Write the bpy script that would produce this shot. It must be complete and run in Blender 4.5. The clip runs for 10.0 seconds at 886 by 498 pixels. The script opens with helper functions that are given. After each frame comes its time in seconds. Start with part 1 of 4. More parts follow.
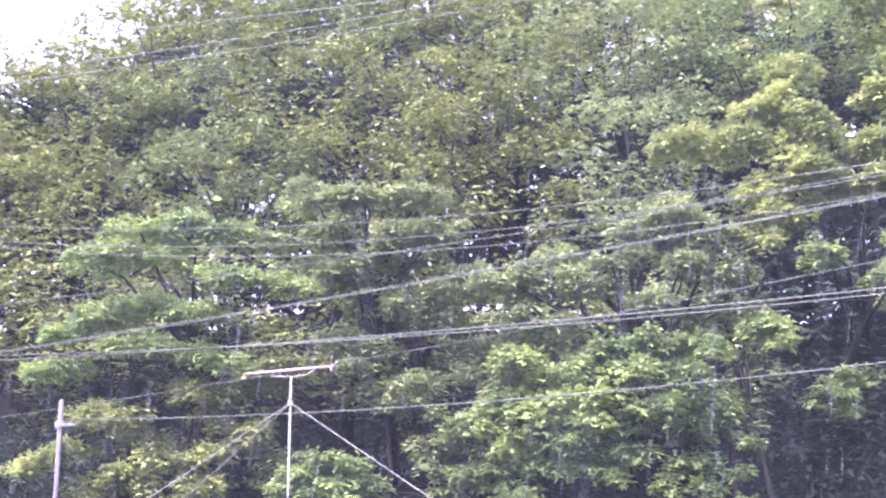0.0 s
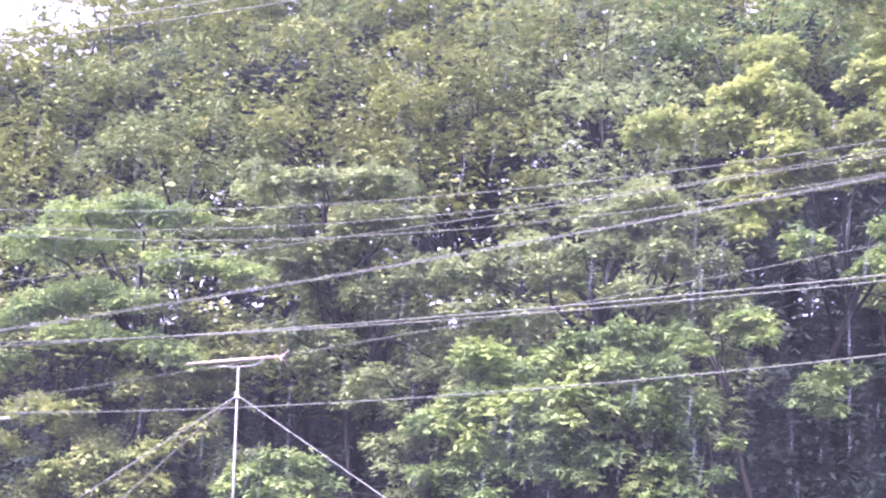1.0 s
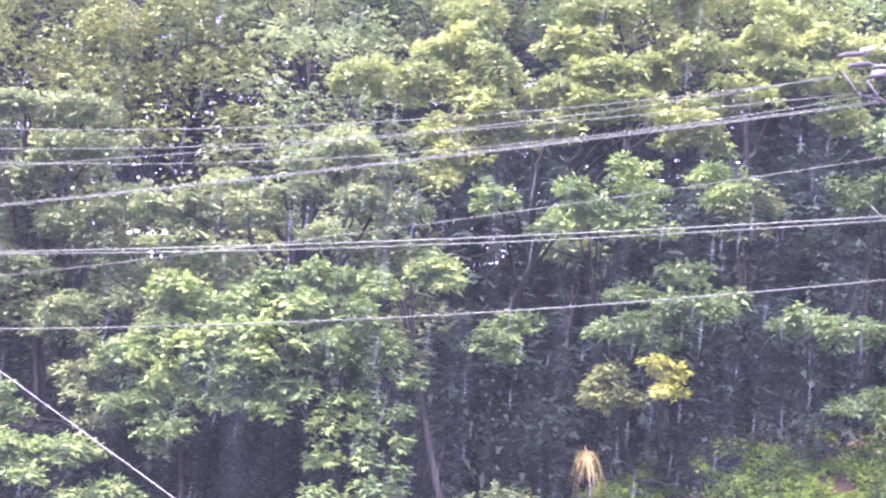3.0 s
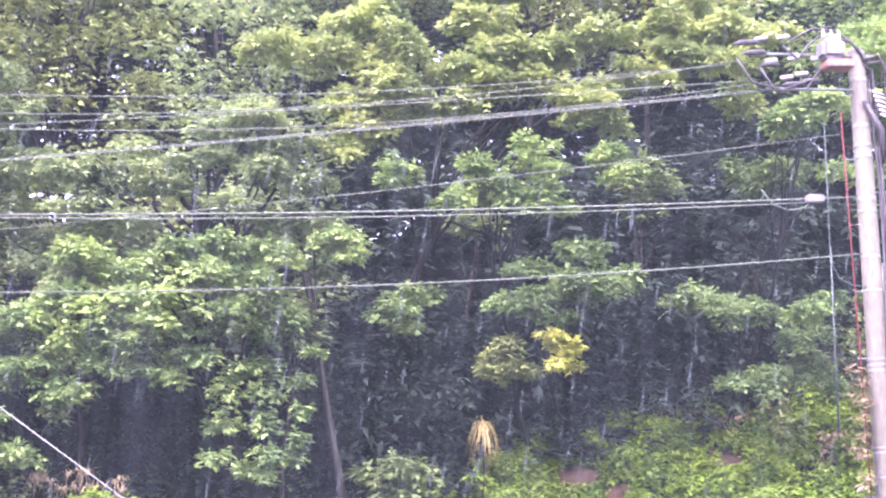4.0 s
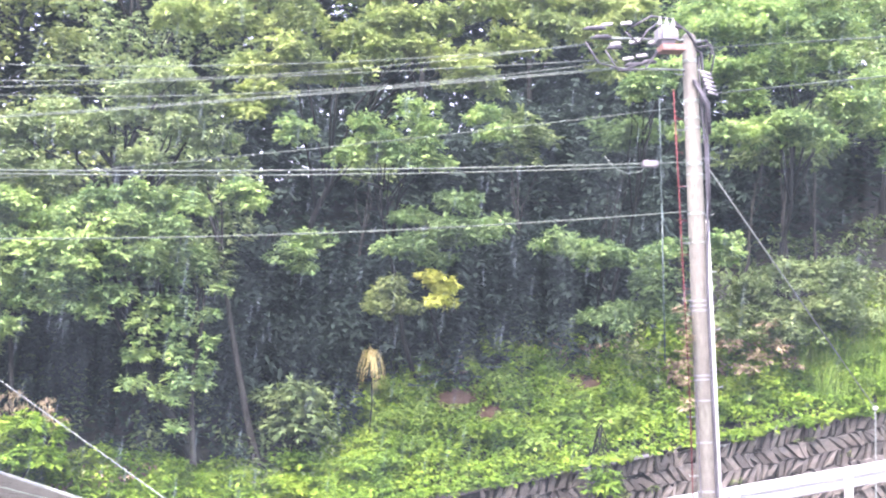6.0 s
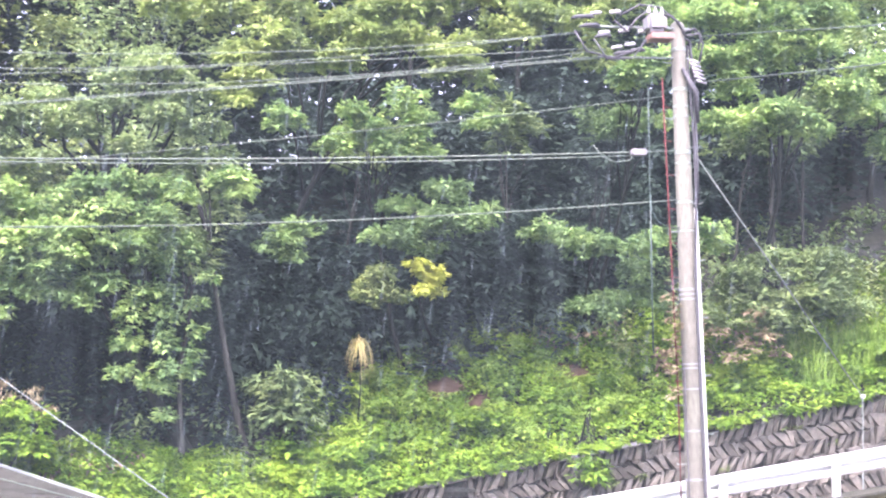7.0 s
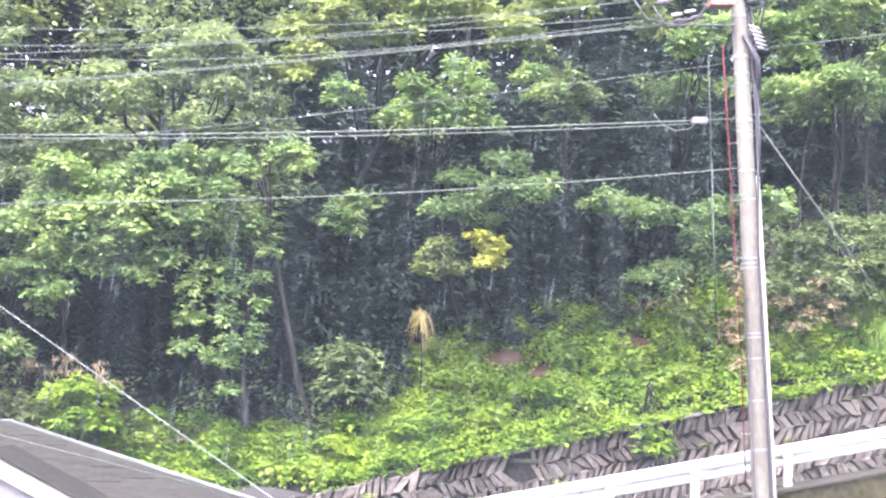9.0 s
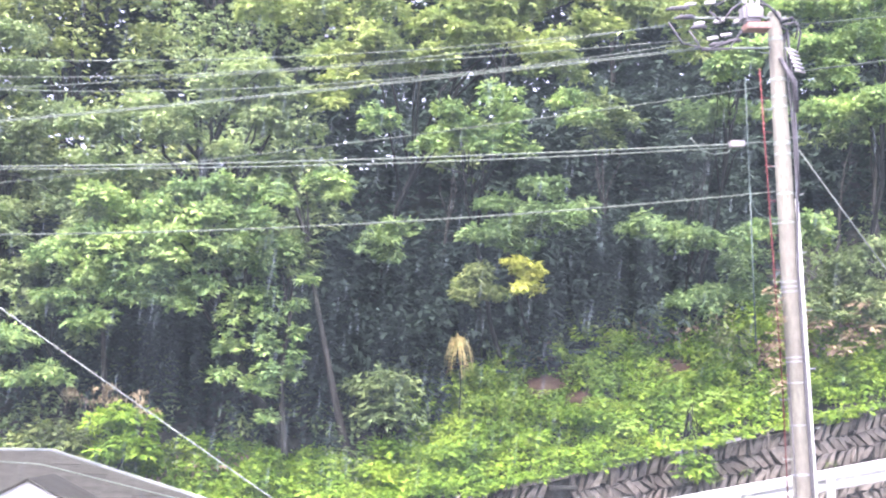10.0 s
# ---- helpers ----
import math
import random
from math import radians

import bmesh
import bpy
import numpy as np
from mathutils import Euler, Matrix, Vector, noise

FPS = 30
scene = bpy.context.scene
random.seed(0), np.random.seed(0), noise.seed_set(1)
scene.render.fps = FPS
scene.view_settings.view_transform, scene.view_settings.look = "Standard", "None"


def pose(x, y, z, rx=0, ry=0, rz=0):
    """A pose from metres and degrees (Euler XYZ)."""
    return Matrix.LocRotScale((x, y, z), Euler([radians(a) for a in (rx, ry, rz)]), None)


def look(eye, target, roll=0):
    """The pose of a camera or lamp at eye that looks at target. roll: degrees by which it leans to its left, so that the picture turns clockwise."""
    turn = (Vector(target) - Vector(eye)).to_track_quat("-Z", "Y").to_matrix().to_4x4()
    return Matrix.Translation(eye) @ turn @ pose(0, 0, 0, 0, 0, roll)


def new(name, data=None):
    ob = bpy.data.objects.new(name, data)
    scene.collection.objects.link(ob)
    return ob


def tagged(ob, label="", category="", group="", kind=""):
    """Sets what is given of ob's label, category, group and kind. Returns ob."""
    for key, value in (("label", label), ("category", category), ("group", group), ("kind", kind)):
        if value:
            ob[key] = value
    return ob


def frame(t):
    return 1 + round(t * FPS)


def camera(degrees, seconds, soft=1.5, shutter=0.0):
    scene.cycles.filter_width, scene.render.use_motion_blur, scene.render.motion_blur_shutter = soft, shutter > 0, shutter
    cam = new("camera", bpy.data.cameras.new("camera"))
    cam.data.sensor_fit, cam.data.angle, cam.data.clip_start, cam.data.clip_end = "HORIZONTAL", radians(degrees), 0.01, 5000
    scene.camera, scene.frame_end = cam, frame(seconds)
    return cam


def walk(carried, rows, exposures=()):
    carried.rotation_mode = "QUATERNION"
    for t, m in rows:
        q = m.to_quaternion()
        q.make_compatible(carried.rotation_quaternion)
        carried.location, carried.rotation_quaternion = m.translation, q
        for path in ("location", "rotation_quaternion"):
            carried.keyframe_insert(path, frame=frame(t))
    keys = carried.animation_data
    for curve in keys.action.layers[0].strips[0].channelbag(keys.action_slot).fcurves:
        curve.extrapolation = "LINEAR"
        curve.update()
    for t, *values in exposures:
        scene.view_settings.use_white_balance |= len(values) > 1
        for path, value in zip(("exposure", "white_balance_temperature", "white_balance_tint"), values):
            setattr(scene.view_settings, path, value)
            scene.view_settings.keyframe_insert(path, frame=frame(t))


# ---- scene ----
# ---------------------------------------------------------------- camera
E = 5.0            # eye height above the lane in front of the house
cam = camera(32.38, 10.0, soft=2.3)
PATH = [
    (0.0, 2.992, 8.984, 13.943, -0.115),
    (0.2, 4.637, 9.628, 14.785, -0.132),
    (0.5, 4.638, 9.301, 14.633, -0.230),
    (1.0, 4.547, 7.996, 14.306, -0.486),
    (1.5, 3.708, 5.321, 13.453, -0.762),
    (2.0, 3.769, 2.122, 13.028, -1.013),
    (2.5, 3.786, -1.137, 12.483, -1.218),
    (3.0, 3.826, -3.823, 11.874, -1.240),
    (3.2, 3.654, -4.686, 11.520, -1.332),
    (4.3, 3.152, -8.014, 9.836, -1.756),
    (4.5, 1.166, -7.973, 8.895, -1.595),
    (4.7, 0.167, -8.198, 8.383, -1.651),
    (5.0, 0.000, -8.884, 8.153, -1.588),
    (5.5, -0.057, -9.998, 7.918, -1.618),
    (7.0, -0.035, -11.153, 7.317, -1.619),
    (7.5, -0.040, -10.739, 6.950, -1.581),
    (8.0, -0.030, -10.152, 6.576, -1.493),
    (8.5, -0.026, -9.486, 6.286, -1.348),
    (9.0, -0.002, -8.850, 6.201, -1.267),
    (9.5, 0.006, -8.188, 6.441, -1.125),
    (10.0, 0.008, -7.392, 7.170, -0.920),
]
LOOKS = [(0.0, 3.2, 5960, 62), (1.5, 3.4, 5960, 69), (3.0, 3.55, 5960, 65), (4.5, 3.52, 6150, 50), (5.5, 3.52, 6200, 37), (10.0, 3.54, 6200, 34)]
walk(cam, [(t, pose(0, y, E, 90 + pitch, roll, yaw)) for t, y, yaw, pitch, roll in PATH], LOOKS)

# ---------------------------------------------------------------- light
SUN_EL, SUN_ROT = radians(58), radians(215)
world = bpy.data.worlds.new("sky")
scene.world = world
world.use_nodes = True
wn, wl = world.node_tree.nodes, world.node_tree.links
sky = wn.new("ShaderNodeTexSky")
sky.sky_type, sky.sun_disc, sky.sun_elevation, sky.sun_rotation = "NISHITA", False, SUN_EL, SUN_ROT
sky.dust_density, sky.air_density = 4.0, 1.0
pale = wn.new("ShaderNodeHueSaturation")          # rain clouds: nearly colourless sky
pale.inputs["Saturation"].default_value = 0.55
wl.new(sky.outputs[0], pale.inputs["Color"])
wl.new(pale.outputs[0], wn["Background"].inputs["Color"])
wn["Background"].inputs["Strength"].default_value = 0.15
sun = new("sun", bpy.data.lights.new("sun", "SUN"))
sun.data.energy, sun.data.angle, sun.data.color = 0.5, radians(40), (1.0, 0.96, 0.88)
sun.matrix_world = look((-18, -25, 50), (0, 0, 0))


# ---------------------------------------------------------------- materials
def material(name, rough=0.6, metal=0.0):
    m = bpy.data.materials.new(name)
    m.use_nodes = True
    b = m.node_tree.nodes["Principled BSDF"]
    b.inputs["Roughness"].default_value, b.inputs["Metallic"].default_value = rough, metal
    return m, m.node_tree.nodes, m.node_tree.links, b


def ramp(n, l, source, stops):
    r = n.new("ShaderNodeValToRGB")
    e = r.color_ramp.elements
    while len(e) < len(stops):
        e.new(0.5)
    for k, (p, c) in enumerate(stops):
        e[k].position, e[k].color = p, (*c, 1)
    l.new(source, r.inputs[0])
    return r.outputs[0]


def noisy(n, l, scale, detail=4, stretch=(1, 1, 1)):
    co, mp, t = n.new("ShaderNodeTexCoord"), n.new("ShaderNodeMapping"), n.new("ShaderNodeTexNoise")
    mp.inputs["Scale"].default_value = stretch
    l.new(co.outputs["Object"], mp.inputs[0])
    l.new(mp.outputs[0], t.inputs["Vector"])
    t.inputs["Scale"].default_value, t.inputs["Detail"].default_value = scale, detail
    return t.outputs["Fac"]


def mixed(n, l, a, b, fac, mode="MIX"):
    m = n.new("ShaderNodeMix")
    m.data_type, m.blend_type = "RGBA", mode
    for s, v in ((m.inputs[0], fac), (m.inputs[6], a), (m.inputs[7], b)):
        if isinstance(v, (int, float)):
            s.default_value = v
        elif isinstance(v, tuple):
            s.default_value = (*v, 1)
        else:
            l.new(v, s)
    return m.outputs[2]


def bumped(n, l, b, height, strength, distance=0.01):
    k = n.new("ShaderNodeBump")
    k.inputs["Strength"].default_value, k.inputs["Distance"].default_value = strength, distance
    l.new(height, k.inputs["Height"])
    l.new(k.outputs[0], b.inputs["Normal"])


def surface(name, dark, light, rough, fine, coarse, bump=0.3, metal=0.0, each=0.0, stretch=(1, 1, 1), stain=(0.5, 0.5, 0.5), dirt=0.0, gloss=0.3):
    """A two-scale surface: fine grain from dark to light, broad stains, and a spread from piece to piece."""
    m, n, l, b = material(name, rough, metal)
    b.inputs["Specular IOR Level"].default_value = gloss
    grain = noisy(n, l, fine, 5, stretch)
    c = ramp(n, l, grain, [(0.3, dark), (0.7, light)])
    broad = noisy(n, l, coarse, 3, stretch)
    c = mixed(n, l, c, stain, ramp(n, l, broad, [(0.45, (0, 0, 0)), (0.75, (dirt, dirt, dirt))]))
    if each:
        info, hsv, mr = n.new("ShaderNodeObjectInfo"), n.new("ShaderNodeHueSaturation"), n.new("ShaderNodeMapRange")
        mr.inputs["To Min"].default_value, mr.inputs["To Max"].default_value = 1 - each, 1 + each
        l.new(info.outputs["Random"], mr.inputs[0])
        l.new(mr.outputs[0], hsv.inputs["Value"])
        l.new(c, hsv.inputs["Color"])
        c = hsv.outputs[0]
    l.new(c, b.inputs["Base Color"])
    bumped(n, l, b, grain, bump)
    return m


def leafy(name, deep, mid, fresh, rough=0.62, glow=0.3, sheen=0.16):
    """Leaves: the colour changes from leaf to leaf and in broad drifts; some light passes through."""
    m, n, l, b = material(name, rough)
    geo = n.new("ShaderNodeNewGeometry")
    drift = noisy(n, l, 1.3, 3)
    add = n.new("ShaderNodeMath")
    add.operation = "MULTIPLY_ADD"
    l.new(geo.outputs["Random Per Island"], add.inputs[0])
    add.inputs[1].default_value = 0.3
    l.new(drift, add.inputs[2])
    c = ramp(n, l, add.outputs[0], [(0.42, deep), (0.64, mid), (0.86, fresh)])
    l.new(c, b.inputs["Base Color"])
    b.inputs["Specular IOR Level"].default_value = sheen
    tr, mx = n.new("ShaderNodeBsdfTranslucent"), n.new("ShaderNodeMixShader")
    l.new(c, tr.inputs["Color"])
    mx.inputs[0].default_value = glow
    l.new(b.outputs[0], mx.inputs[1])
    l.new(tr.outputs[0], mx.inputs[2])
    l.new(mx.outputs[0], n["Material Output"].inputs["Surface"])
    return m


LEAF_FRESH = leafy("leaf_fresh", (0.086, 0.158, 0.061), (0.181, 0.290, 0.095), (0.349, 0.480, 0.144))
LEAF_DEEP = leafy("leaf_deep", (0.077, 0.118, 0.050), (0.135, 0.200, 0.073), (0.224, 0.295, 0.102), glow=0.25)
# darkened copy of the leaf colours: the wood's shade is put in here
LEAF_SHADE_TINT = leafy("leaf_shade_tint", (0.024, 0.037, 0.028), (0.034, 0.053, 0.040), (0.049, 0.076, 0.053), 0.8, sheen=0.04)
LEAF_OLIVE = leafy("leaf_olive", (0.080, 0.112, 0.045), (0.154, 0.207, 0.066), (0.266, 0.325, 0.097), glow=0.25)
LEAF_GOLD = leafy("leaf_gold", (0.114, 0.169, 0.056), (0.223, 0.303, 0.094), (0.378, 0.456, 0.141))
LEAF_YELLOW = leafy("leaf_yellow", (0.28, 0.32, 0.06), (0.42, 0.46, 0.09), (0.54, 0.58, 0.16))
LEAF_BANK = leafy("leaf_bank", (0.071, 0.149, 0.019), (0.146, 0.258, 0.026), (0.257, 0.378, 0.043))
LEAF_DRY = leafy("leaf_dry", (0.120, 0.095, 0.055), (0.235, 0.190, 0.110), (0.350, 0.300, 0.180), 0.7)
LEAF_PALE = leafy("leaf_pale", (0.100, 0.150, 0.068), (0.184, 0.262, 0.109), (0.314, 0.405, 0.155))
LEAF_MID = leafy("leaf_mid", (0.070, 0.125, 0.050), (0.124, 0.205, 0.076), (0.229, 0.340, 0.111))
RAIN = bpy.data.materials.new("rain_water")
RAIN.use_nodes = True
rn, rl = RAIN.node_tree.nodes, RAIN.node_tree.links
drop, clear, both = rn["Principled BSDF"], rn.new("ShaderNodeBsdfTransparent"), rn.new("ShaderNodeMixShader")
drop.inputs["Base Color"].default_value, drop.inputs["Roughness"].default_value = (0.62, 0.82, 0.88, 1), 0.3
both.inputs[0].default_value = 0.03
rl.new(clear.outputs[0], both.inputs[1])
rl.new(drop.outputs[0], both.inputs[2])
rl.new(both.outputs[0], rn["Material Output"].inputs["Surface"])
# faint streaked opacity: a veil that lightens the darks as rain haze would
RAIN_VEIL = RAIN.copy()
RAIN_VEIL.name = "rain_haze_veil"
dn, dl = RAIN_VEIL.node_tree.nodes, RAIN_VEIL.node_tree.links
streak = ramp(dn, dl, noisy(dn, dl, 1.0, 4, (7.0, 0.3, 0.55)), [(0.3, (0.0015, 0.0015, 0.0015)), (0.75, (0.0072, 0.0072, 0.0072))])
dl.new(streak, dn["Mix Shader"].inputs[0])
LEAF_STRAW = leafy("leaf_straw", (0.22, 0.19, 0.07), (0.36, 0.31, 0.12), (0.48, 0.43, 0.19), 0.7)
LEAF_WEED = leafy("leaf_weed", (0.078, 0.153, 0.027), (0.154, 0.261, 0.044), (0.248, 0.369, 0.065))
LEAF_REED = leafy("leaf_reed", (0.10, 0.17, 0.034), (0.18, 0.30, 0.050), (0.30, 0.42, 0.101))
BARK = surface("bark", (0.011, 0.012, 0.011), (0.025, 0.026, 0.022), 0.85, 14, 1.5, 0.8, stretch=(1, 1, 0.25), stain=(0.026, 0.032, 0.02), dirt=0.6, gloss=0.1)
GREY_BARK = surface("grey_bark", (0.026, 0.026, 0.022), (0.056, 0.055, 0.047), 0.85, 14, 1.5, 0.8, stretch=(1, 1, 0.25), stain=(0.06, 0.066, 0.045), dirt=0.6, gloss=0.1)
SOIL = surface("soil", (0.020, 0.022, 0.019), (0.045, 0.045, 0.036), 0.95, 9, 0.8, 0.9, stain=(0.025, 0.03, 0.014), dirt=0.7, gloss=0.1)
EARTH = surface("bare_earth", (0.043, 0.027, 0.016), (0.081, 0.054, 0.035), 0.95, 12, 2, 0.8, gloss=0.1)
STONE = surface("wall_stone", (0.046, 0.043, 0.035), (0.110, 0.104, 0.088), 0.6, 13, 1.6, 0.8, each=0.42, stain=(0.088, 0.076, 0.056), dirt=0.8, gloss=0.2)
JOINT = surface("wall_joint", (0.018, 0.017, 0.014), (0.04, 0.037, 0.03), 0.95, 20, 2, 0.5, gloss=0.1)
MOSSY = surface("mossy_concrete", (0.018, 0.018, 0.009), (0.040, 0.037, 0.019), 0.8, 9, 0.9, 0.5, stain=(0.048, 0.048, 0.022), dirt=0.9, gloss=0.1)
KERB = surface("pale_concrete", (0.028, 0.029, 0.022), (0.048, 0.048, 0.038), 0.75, 16, 1.5, 0.4, stain=(0.05, 0.05, 0.035), dirt=0.6, gloss=0.15)
POLE = surface("pole_concrete", (0.080, 0.081, 0.064), (0.128, 0.129, 0.102), 0.7, 26, 2.5, 0.25, stretch=(1, 1, 0.3), stain=(0.078, 0.070, 0.060), dirt=0.7, gloss=0.2)
WHITE = surface("white_paint", (0.285, 0.300, 0.285), (0.350, 0.368, 0.345), 0.32, 18, 2.2, 0.06, stain=(0.36, 0.35, 0.31), dirt=0.5)
ASPHALT = surface("wet_asphalt", (0.03, 0.03, 0.032), (0.07, 0.07, 0.07), 0.35, 60, 1.2, 0.3)
SLATE = surface("roof_slate", (0.018, 0.0185, 0.0155), (0.036, 0.037, 0.031), 0.75, 22, 1.4, 0.25, each=0.1, stretch=(0.25, 1, 1), stain=(0.040, 0.041, 0.034), dirt=0.5, gloss=0.03)
CAP = surface("ridge_cap_metal", (0.078, 0.092, 0.087), (0.101, 0.115, 0.107), 0.4, 20, 2, 0.1, stain=(0.3, 0.33, 0.3), dirt=0.5)
PLASTER = surface("grey_plaster", (0.146, 0.152, 0.144), (0.180, 0.187, 0.178), 0.8, 40, 1.2, 0.2, stain=(0.36, 0.36, 0.35), dirt=0.5)
STEEL = surface("galvanised_steel", (0.128, 0.152, 0.132), (0.216, 0.250, 0.218), 0.5, 30, 3, 0.1, 0.3, stain=(0.16, 0.15, 0.14), dirt=0.5)
CABLE = surface("grey_cable", (0.058, 0.077, 0.060), (0.098, 0.128, 0.098), 0.4, 20, 2, 0.1, 0.2)
BLACK = surface("black_rubber", (0.02, 0.02, 0.022), (0.05, 0.05, 0.055), 0.45, 30, 3, 0.1)
RUST = surface("red_rust", (0.060, 0.012, 0.011), (0.105, 0.022, 0.019), 0.7, 30, 4, 0.3)
GREEN = surface("green_sheath", (0.03, 0.05, 0.044), (0.05, 0.075, 0.066), 0.4, 20, 2, 0.1)
PORCELAIN = surface("porcelain", (0.208, 0.208, 0.208), (0.236, 0.236, 0.236), 0.15, 20, 3, 0.02, stain=(0.5, 0.48, 0.45), dirt=0.4)
BOXGREY = surface("box_enamel", (0.114, 0.114, 0.121), (0.145, 0.145, 0.150), 0.4, 14, 2, 0.05, stain=(0.42, 0.36, 0.33), dirt=0.6)
BROWN = surface("brown_enamel", (0.168, 0.096, 0.078), (0.240, 0.150, 0.126), 0.5, 16, 3, 0.1)
COPPER = surface("weathered_boom", (0.350, 0.280, 0.238), (0.476, 0.406, 0.350), 0.45, 20, 3, 0.1, 0.5)
PALE = surface("pale_steel", (0.139, 0.148, 0.152), (0.173, 0.180, 0.185), 0.4, 20, 2, 0.1, 0.2)


# ---------------------------------------------------------------- mesh helpers
def link(name, mesh, mat, parent=None, label=""):
    ob = new(name, mesh)
    if mat:
        mesh.materials.append(mat)
    ob.parent = parent
    return tagged(ob, label)


def part(name, bm, mat, parent=None, label="", smooth=False):
    me = bpy.data.meshes.new(name)
    bm.to_mesh(me)
    bm.free()
    if smooth:
        me.polygons.foreach_set("use_smooth", [True] * len(me.polygons))
    return link(name, me, mat, parent, label)


def thing(name, at, label, category, group="", kind=""):
    ob = new(name)
    ob.location = at
    return tagged(ob, label, category, group, kind)


def box(bm, a, b, bevel=0.0, m=None):
    """A box from corner a to corner b, bevelled, then moved by m."""
    a, b = Vector(a), Vector(b)
    vs = bmesh.ops.create_cube(bm, size=1, matrix=Matrix.Translation((a + b) / 2) @ Matrix.Diagonal((*(b - a), 1)))["verts"]
    if bevel:
        es = list({e for v in vs for e in v.link_edges})
        vs = list({v for f in bmesh.ops.bevel(bm, geom=es, offset=bevel, segments=2, affect="EDGES")["faces"] for v in f.verts} | {v for v in vs if v.is_valid})
    if m is not None:
        bmesh.ops.transform(bm, matrix=m, verts=vs)
    return bm


def tube(bm, pts, radii, sides=8, caps=True):
    """A tapered tube along points."""
    pts = [Vector(p) for p in pts]
    rings = []
    for k, p in enumerate(pts):
        d = (pts[min(k + 1, len(pts) - 1)] - pts[max(k - 1, 0)]).normalized()
        u = d.cross(Vector((0, 1, 0)) if abs(d.y) < 0.9 else Vector((1, 0, 0))).normalized()
        w = d.cross(u)
        r = radii[k] if isinstance(radii, (list, tuple)) else radii
        rings.append([bm.verts.new(p + r * (math.cos(a) * u + math.sin(a) * w)) for a in (2 * math.pi * i / sides for i in range(sides))])
    for a, b in zip(rings, rings[1:]):
        for i in range(sides):
            bm.faces.new((a[i], a[(i + 1) % sides], b[(i + 1) % sides], b[i]))
    if caps:
        bm.faces.new(rings[0][::-1])
        bm.faces.new(rings[-1])
    bmesh.ops.recalc_face_normals(bm, faces=bm.faces)
    return bm


def solid(bm, ring_a, ring_b):
    """A prism between two matching rings of points."""
    a, b = [bm.verts.new(p) for p in ring_a], [bm.verts.new(p) for p in ring_b]
    n = len(a)
    bm.faces.new(a)
    bm.faces.new(b[::-1])
    for i in range(n):
        bm.faces.new((a[i], b[i], b[(i + 1) % n], a[(i + 1) % n]))
    bmesh.ops.recalc_face_normals(bm, faces=bm.faces)
    return bm


# ---------------------------------------------------------------- the lie of the land
def rail_top(x):
    return E - 0.04 + 0.186 * (x - 11.14)


def road_z(x):
    return rail_top(x) - 1.35


def wall_top(x):
    return E - 1.29 + 0.217 * (x - 2.48)


def hill(x, y):
    """Height of the slope behind the stone wall."""
    top = wall_top(max(min(x, 18), 2.0)) - 0.1
    if x < 2:
        top += 0.05 * min(2 - x, 12)
    d = y - 28.3
    z = top + 0.72 * min(d, 2.6) + 0.62 * max(0, min(d - 2.6, 11)) + 0.1 * max(0, min(d - 13.6, 60))
    return z + 0.16 * noise.noise((x * 0.5, y * 0.5, 1.0)) + 0.06 * noise.noise((x * 1.9, y * 1.9, 4.0))


def sheet(name, xs, ys, height, mat, label, category):
    bm = bmesh.new()
    g = [[bm.verts.new((x, y, height(x, y))) for x in xs] for y in ys]
    for r, s in zip(g, g[1:]):
        for i in range(len(xs) - 1):
            bm.faces.new((r[i], r[i + 1], s[i + 1], s[i]))
    return tagged(part(name, bm, mat, smooth=True), label, category, kind="structure")


sheet("ground", [-3000, -60, -20, 0, 20, 60, 3000], [-3000, -40, 0, 12, 23.5], lambda x, y: 0.0, ASPHALT, "wet dark asphalt lane in front of the houses", "ground")
hx = [-3000, -400, -80, -40] + [-26 + 0.5 * k for k in range(105)] + [40, 80, 400, 3000]
hy = [28.3 + 0.4 * k for k in range(40)] + [46, 50, 60, 80, 120, 300, 3000]
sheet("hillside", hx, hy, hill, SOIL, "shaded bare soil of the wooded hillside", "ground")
bm = bmesh.new()
for a, b in zip([-60, -20, 0, 20], [-20, 0, 20, 60]):
    q = [bm.verts.new(p) for p in ((a, 24.21, road_z(a)), (b, 24.21, road_z(b)), (b, 28.05, road_z(b)), (a, 28.05, road_z(a)))]
    bm.faces.new(q)
bmesh.ops.remove_doubles(bm, verts=bm.verts, dist=0.001)
tagged(part("road", bm, ASPHALT), "wet asphalt lane climbing along the stone wall", "road", kind="structure")
bm = bmesh.new()
solid(bm, [(-60, 23.45, -12), (60, 23.45, -12), (60, 23.6, rail_top(60) - 0.72), (-60, 23.6, rail_top(-60) - 0.72)],
      [(-60, 24.22, -12), (60, 24.22, -12), (60, 24.22, rail_top(60) - 0.72), (-60, 24.22, rail_top(-60) - 0.72)])
tagged(part("retaining_wall", bm, MOSSY), "dark mossy concrete retaining wall under the lane", "wall", kind="structure")
bm = bmesh.new()
solid(bm, [(-60, 23.56, rail_top(-60) - 0.72), (60, 23.56, rail_top(60) - 0.72), (60, 23.56, rail_top(60) - 0.675), (-60, 23.56, rail_top(-60) - 0.675)],
      [(-60, 24.25, rail_top(-60) - 0.72), (60, 24.25, rail_top(60) - 0.72), (60, 24.25, rail_top(60) - 0.675), (-60, 24.25, rail_top(-60) - 0.675)])
tagged(part("coping", bm, KERB), "pale concrete coping on the retaining wall", "kerb", kind="structure")


